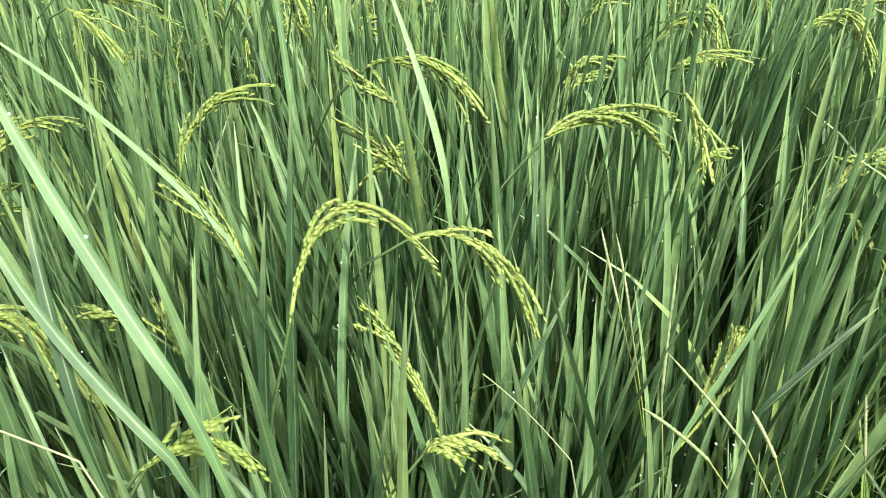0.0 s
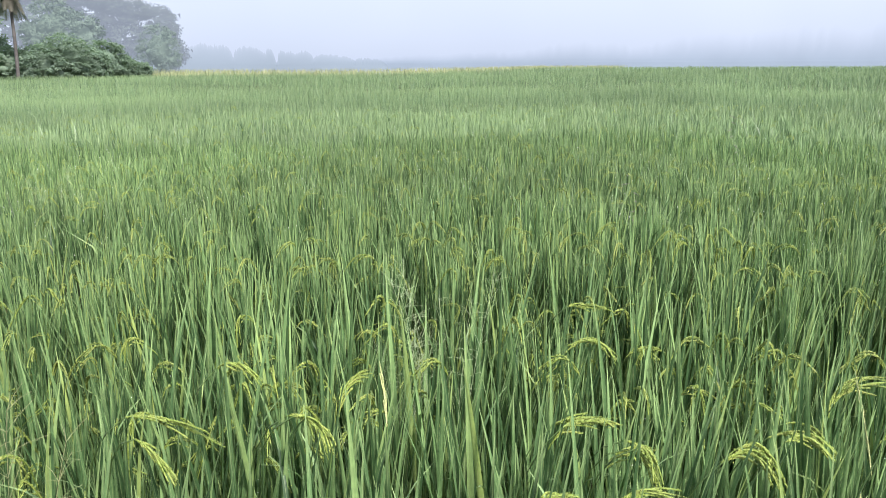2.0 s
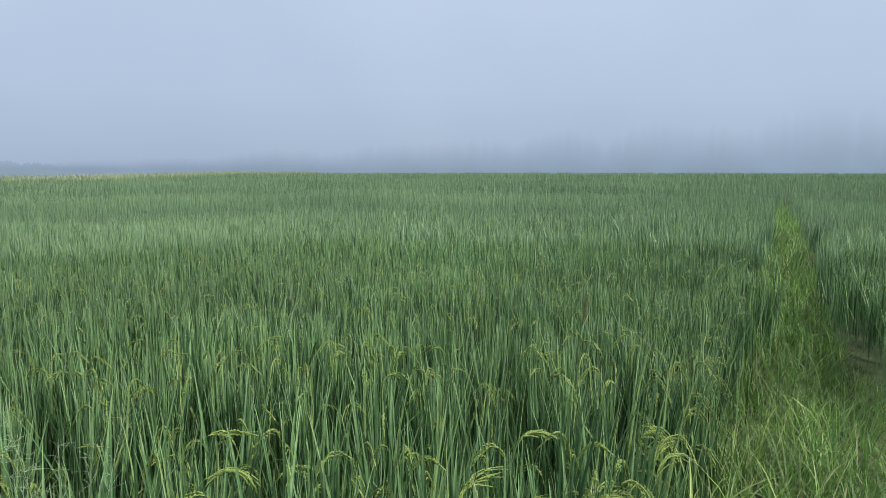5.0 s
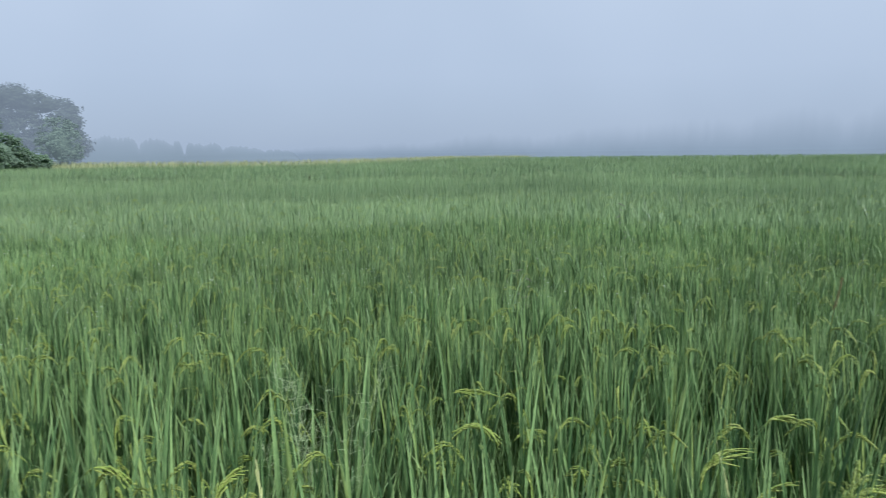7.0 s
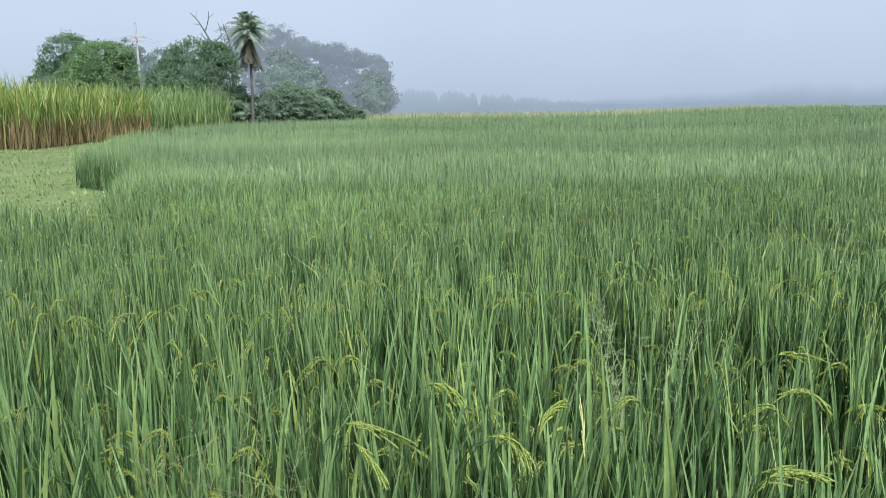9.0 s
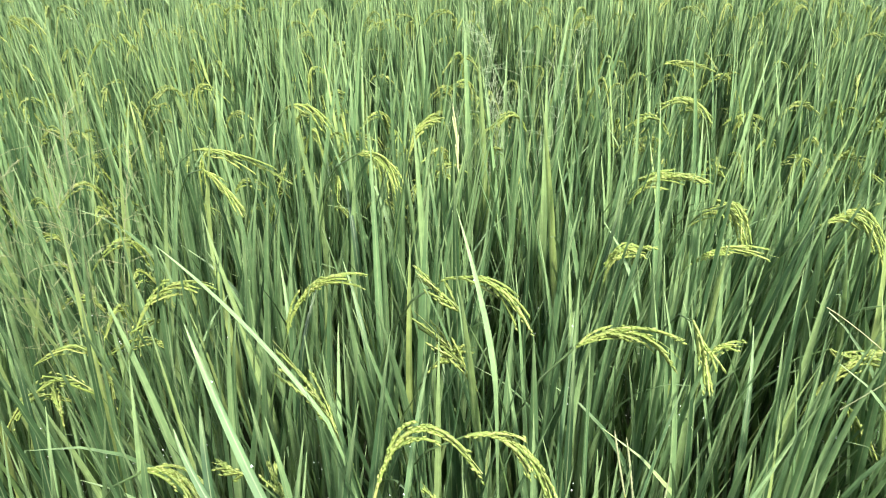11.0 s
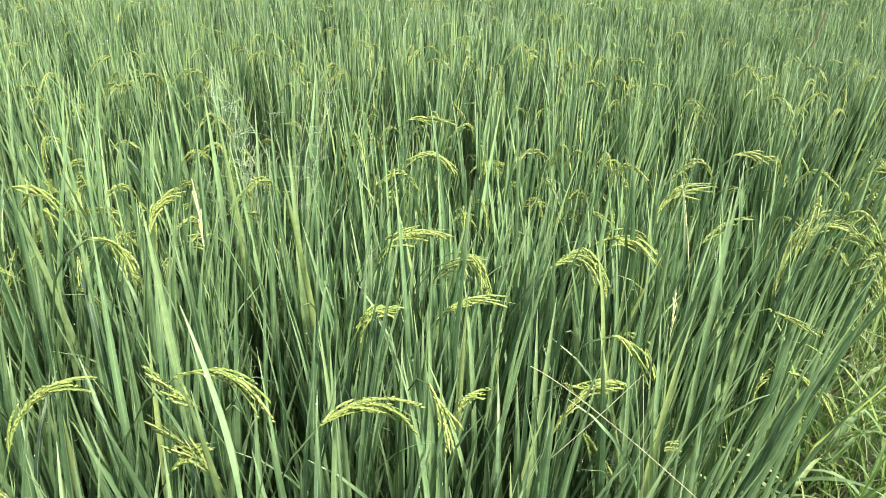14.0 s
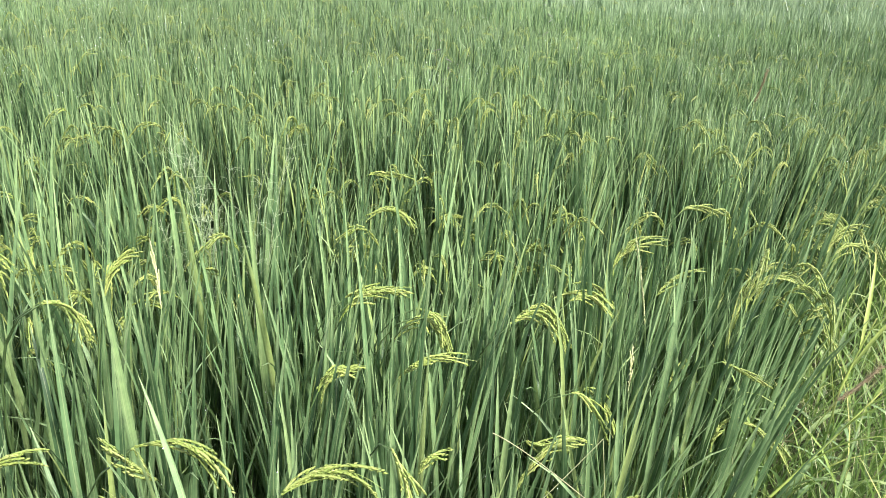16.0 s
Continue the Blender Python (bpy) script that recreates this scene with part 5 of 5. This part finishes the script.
def tree(x, y, height, spread, label, rng, leaves=9000, size=0.24, mat=None, blobs=14, low=0.04, trunk=0.22):
    thing = tagged(new("tree"), label, "tree", "trees beside the field")
    thing.location = (x, y, 0)
    made, limbs = [], [((0, 0, -0.1), (rng.normal(0, 0.2), 0, height * 0.3), (0, 0, height * 0.6), trunk, trunk * 0.5)]
    made.append((0, 0, height * 0.5, spread * 0.82, spread * 0.82, height * 0.46))
    for k in range(blobs):
        a, up = k * 2.4 + rng.uniform(-0.4, 0.4), -0.55 + 1.5 * ((k * 0.618) % 1)
        r = spread * 0.66 * math.sqrt(max(0.05, 1 - min(1, abs(up)) ** 2))
        z = height * (0.5 + 0.34 * up)
        rad = spread * rng.uniform(0.26, 0.42)
        z = max(rad * 0.6, min(z, height - rad * 0.7))
        made.append((math.cos(a) * r, math.sin(a) * r, z, rad, rad, rad * 0.75))
        limbs.append(((0, 0, height * 0.3), (math.cos(a) * r * 0.4, math.sin(a) * r * 0.4, z * 0.75), (math.cos(a) * r, math.sin(a) * r, z), trunk * 0.4, 0.03))
    part("trunk", limb_mesh("trunk", limbs), thing, "grey bark trunk with limbs")
    part("crown", crown_mesh(made, leaves, size, mat or M_TREE, rng), thing)
    return thing


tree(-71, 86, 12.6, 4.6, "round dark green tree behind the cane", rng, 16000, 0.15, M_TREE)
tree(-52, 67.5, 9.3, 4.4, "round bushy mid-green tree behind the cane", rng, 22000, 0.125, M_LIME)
# trees in M_MIST_LEAF carry painted haze that glows
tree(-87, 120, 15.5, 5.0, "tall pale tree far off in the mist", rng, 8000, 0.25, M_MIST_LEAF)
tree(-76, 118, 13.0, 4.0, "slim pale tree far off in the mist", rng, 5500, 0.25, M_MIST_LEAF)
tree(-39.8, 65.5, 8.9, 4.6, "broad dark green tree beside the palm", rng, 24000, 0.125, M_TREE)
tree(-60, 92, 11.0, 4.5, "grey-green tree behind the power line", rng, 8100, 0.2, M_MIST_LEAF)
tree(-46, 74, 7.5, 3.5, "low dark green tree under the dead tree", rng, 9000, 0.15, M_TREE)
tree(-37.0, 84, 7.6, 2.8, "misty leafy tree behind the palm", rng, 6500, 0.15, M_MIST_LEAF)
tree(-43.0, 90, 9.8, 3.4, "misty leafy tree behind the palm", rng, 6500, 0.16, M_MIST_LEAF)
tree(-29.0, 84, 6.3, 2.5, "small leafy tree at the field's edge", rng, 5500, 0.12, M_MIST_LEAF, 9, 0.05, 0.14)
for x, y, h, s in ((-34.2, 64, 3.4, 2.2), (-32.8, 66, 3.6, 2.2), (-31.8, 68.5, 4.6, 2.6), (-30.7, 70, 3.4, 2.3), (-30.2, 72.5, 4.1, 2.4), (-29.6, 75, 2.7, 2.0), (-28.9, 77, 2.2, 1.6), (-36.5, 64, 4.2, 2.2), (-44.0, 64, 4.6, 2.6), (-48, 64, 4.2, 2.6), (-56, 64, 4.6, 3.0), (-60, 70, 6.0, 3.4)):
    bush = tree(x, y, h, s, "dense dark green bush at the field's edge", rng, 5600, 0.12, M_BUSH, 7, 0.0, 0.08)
    bush.name, bush["category"], bush["group"] = "bush", "bush", "bushes beside the field"

# great trees far behind, their mist painted as glow and thinning tops
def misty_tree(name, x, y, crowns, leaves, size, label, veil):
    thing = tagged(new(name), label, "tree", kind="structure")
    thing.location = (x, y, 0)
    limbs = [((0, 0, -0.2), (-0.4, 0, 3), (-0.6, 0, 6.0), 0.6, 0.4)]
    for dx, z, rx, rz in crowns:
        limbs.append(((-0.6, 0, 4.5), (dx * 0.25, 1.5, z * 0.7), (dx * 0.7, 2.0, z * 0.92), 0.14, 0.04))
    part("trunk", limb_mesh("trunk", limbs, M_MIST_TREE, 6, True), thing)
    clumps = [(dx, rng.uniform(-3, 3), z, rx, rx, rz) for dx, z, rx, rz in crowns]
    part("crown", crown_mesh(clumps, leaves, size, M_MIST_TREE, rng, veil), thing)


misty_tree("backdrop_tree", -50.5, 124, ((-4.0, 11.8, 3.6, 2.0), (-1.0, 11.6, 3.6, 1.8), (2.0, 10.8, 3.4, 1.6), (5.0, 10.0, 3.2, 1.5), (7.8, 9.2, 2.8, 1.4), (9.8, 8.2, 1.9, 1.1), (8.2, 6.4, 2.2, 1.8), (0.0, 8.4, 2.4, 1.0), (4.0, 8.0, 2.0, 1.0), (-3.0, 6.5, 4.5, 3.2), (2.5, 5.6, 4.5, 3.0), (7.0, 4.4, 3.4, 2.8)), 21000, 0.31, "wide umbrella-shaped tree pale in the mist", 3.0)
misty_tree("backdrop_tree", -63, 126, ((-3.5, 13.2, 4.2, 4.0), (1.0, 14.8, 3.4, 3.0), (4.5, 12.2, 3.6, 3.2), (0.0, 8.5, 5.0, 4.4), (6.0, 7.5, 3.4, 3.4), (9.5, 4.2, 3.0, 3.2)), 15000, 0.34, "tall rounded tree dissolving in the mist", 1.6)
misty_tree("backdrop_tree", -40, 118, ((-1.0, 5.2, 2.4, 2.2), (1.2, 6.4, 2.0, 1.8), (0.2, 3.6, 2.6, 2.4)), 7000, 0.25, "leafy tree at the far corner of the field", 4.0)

# a dead tree: bare forked limbs
dead = tagged(new("dead_tree"), "bare dead tree with forked grey limbs", "tree")
dead.location = (-47, 80, 0)
limbs = [((0, 0, -0.1), (0.3, 0, 4), (0.5, 0, 8.8), 0.24, 0.15), ((0.5, 0, 8.7), (0.1, 0, 9.9), (-0.9, 0.1, 11.3), 0.14, 0.10), ((-0.9, 0.1, 11.3), (-1.3, 0, 12.2), (-2.3, 0.2, 12.9), 0.10, 0.05), ((-0.5, 0.1, 10.9), (0.1, 0, 11.9), (0.2, -0.1, 12.9), 0.09, 0.04),
         ((0.2, 0, 9.6), (-0.5, 0, 9.8), (-1.0, 0, 10.7), 0.08, 0.03), ((0.4, 0, 9.4), (1.0, 0.1, 9.8), (1.5, 0.1, 10.3), 0.09, 0.06), ((1.5, 0.1, 10.3), (1.5, 0, 11.0), (1.2, 0, 11.7), 0.06, 0.03), ((2.4, 0.5, 0), (2.5, 0.4, 5), (2.2, 0.5, 9.9), 0.2, 0.12), ((2.2, 0.5, 9.8), (1.9, 0.4, 10.8), (1.6, 0.4, 11.6), 0.12, 0.05)]
limbs = [(a, b, c, r0 * 0.75, r1 * 0.75) for a, b, c, r0, r1 in limbs]
for x, z, dx, dz in ((-1.2, 11.6, -0.9, 0.1), (-1.6, 12.3, 0.1, 0.8), (0.15, 12.3, 0.5, 0.5), (1.35, 11.0, 0.6, 0.3), (-0.7, 10.2, -0.7, 0.4), (1.75, 11.0, 0.5, 0.7)):
    limbs.append(((x, 0.1, z), (x + dx * 0.5, 0.1, z + dz * 0.4), (x + dx, 0.2, z + dz), 0.035, 0.012))
for limb in limbs:
    part("limb", limb_mesh("limb", [limb], M_PALM_BARK), dead)


# ---- coconut palm ----
def palm(x, y, height, rng, label, fronds=50, span=2.35):
    thing = tagged(new("palm_tree"), label, "palm")
    thing.location = (x, y, 0)
    top = np.array([0.1, 0, height - 1.9])
    part("trunk", limb_mesh("trunk", [((0, 0, -0.1), (0.35, 0, height * 0.4), top, 0.15, 0.09)], M_PALM_BARK, 9), thing, "ringed grey palm trunk")
    for k in range(fronds + 20):
        dry = k >= fronds
        a = k * 2.399 + rng.uniform(-0.2, 0.2)
        lift = rng.uniform(-1.42, -1.05) if dry else 1.45 - 2.35 * (k / fronds) ** 1.1
        d = np.array([math.cos(a), math.sin(a), 0])
        ln = span * rng.uniform(0.85, 1.1) * (rng.uniform(1.0, 1.6) if dry else 1)
        out = ln * math.cos(lift)
        mid = top + d * out * 0.5 + np.array([0, 0, ln * math.sin(lift) * 0.6 + (0.25 if not dry else -0.1)])
        tip = top + d * out * 0.95 + np.array([0, 0, ln * math.sin(lift) * 0.75 - (0.15 + 0.5 * math.cos(lift) if not dry else 0.9)])
        line = bezier(top, mid, tip, 17)
        sets = [tube(line, np.linspace(0.035, 0.008, 17), 4)]
        side = np.array([-d[1], d[0], 0])
        for i in range(2, 17):
            wl = 0.55 * math.sin(math.pi * (0.12 + 0.82 * i / 17)) * span / 2.7
            for sgn in (-1, 1):
                for off in (0.0, 0.33, 0.67):
                    p = line[i - 1] + (line[i] - line[i - 1]) * off
                    way = (line[i] - line[i - 1]) / np.linalg.norm(line[i] - line[i - 1])
                    end = p + side * sgn * wl * 0.8 + way * wl * 0.5 - np.array([0, 0, wl * rng.uniform(0.15, 0.5)])
                    w = way * 0.03
                    sets.append((np.array([p - w, p + w, end + w * 0.2, end - w * 0.2]), np.array([[0, 1, 2, 3]]), np.array([[0, 0], [1, 0], [1, 0.8], [0, 0.8]])))
        v, q, u = merged(*sets)
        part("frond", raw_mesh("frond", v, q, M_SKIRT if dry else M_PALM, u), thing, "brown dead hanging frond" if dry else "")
    return thing


palm(-32.7, 61.8, 10.6, rng, "coconut palm with green fronds and a brown dry skirt")


# ---- power line ----
def pole(x, y, height):
    thing = tagged(new("power_pole"), "pale concrete power pole with a crossarm", "pole", "power poles")
    thing.matrix_basis = pose(x, y, 0, 0, 0, 50)
    part("shaft", limb_mesh("shaft", [((0, 0, -0.2), (0, 0, height / 2), (0, 0, height), 0.17, 0.10)], M_CONCRETE, 8), thing)
    for z, half in ((height - 1.6, 0.85), (height - 2.0, 0.7)):
        bm = bmesh.new()
        bmesh.ops.create_cube(bm, size=1.0, matrix=Matrix.Translation((0, -0.16, z)) @ Matrix.Diagonal((half * 2, 0.1, 0.12, 1)))
        bmesh.ops.bevel(bm, geom=bm.edges[:], offset=0.01, segments=1, affect="EDGES")
        me = bpy.data.meshes.new("crossarm")
        bm.to_mesh(me)
        bm.free()
        me.materials.append(M_IRON)
        arm = part("crossarm", me, thing, "grey steel crossarm")
        for k in (-0.9, 0.0, 0.9):
            part("insulator", limb_mesh("insulator", [((half * k, -0.16, z + 0.06), (half * k, -0.16, z + 0.15), (half * k, -0.16, z + 0.26), 0.06, 0.04)], M_CONCRETE, 7), arm, "white insulator")
    return thing


pole(-54.5, 77.2, 11.8)
pole(-74.2, 89.0, 13.2)
for dz, off in ((9.95, -0.6), (9.95, 0.6), (9.4, 0.0)):
    for (xa, ya, za), (xb, yb, zb) in (((-54.5, 77.2, dz + 0.4), (-74.2, 89.0, dz + 1.6)), ((-54.5, 77.2, dz + 0.4), (-39.0, 72.0, dz - 2.6))):
        a, b = np.array([xa + off * 0.5, ya + off, za]), np.array([xb + off * 0.5, yb + off, zb])
        v, q, u = tube(bezier(a, (a + b) / 2 - np.array([0, 0, 0.9]), b, 16), np.full(16, 0.018), 4)
        tagged(new("power_line", raw_mesh("power_line", v, q, M_WIRE, u)), "thin dark power line sagging between poles", "cable", "power lines")
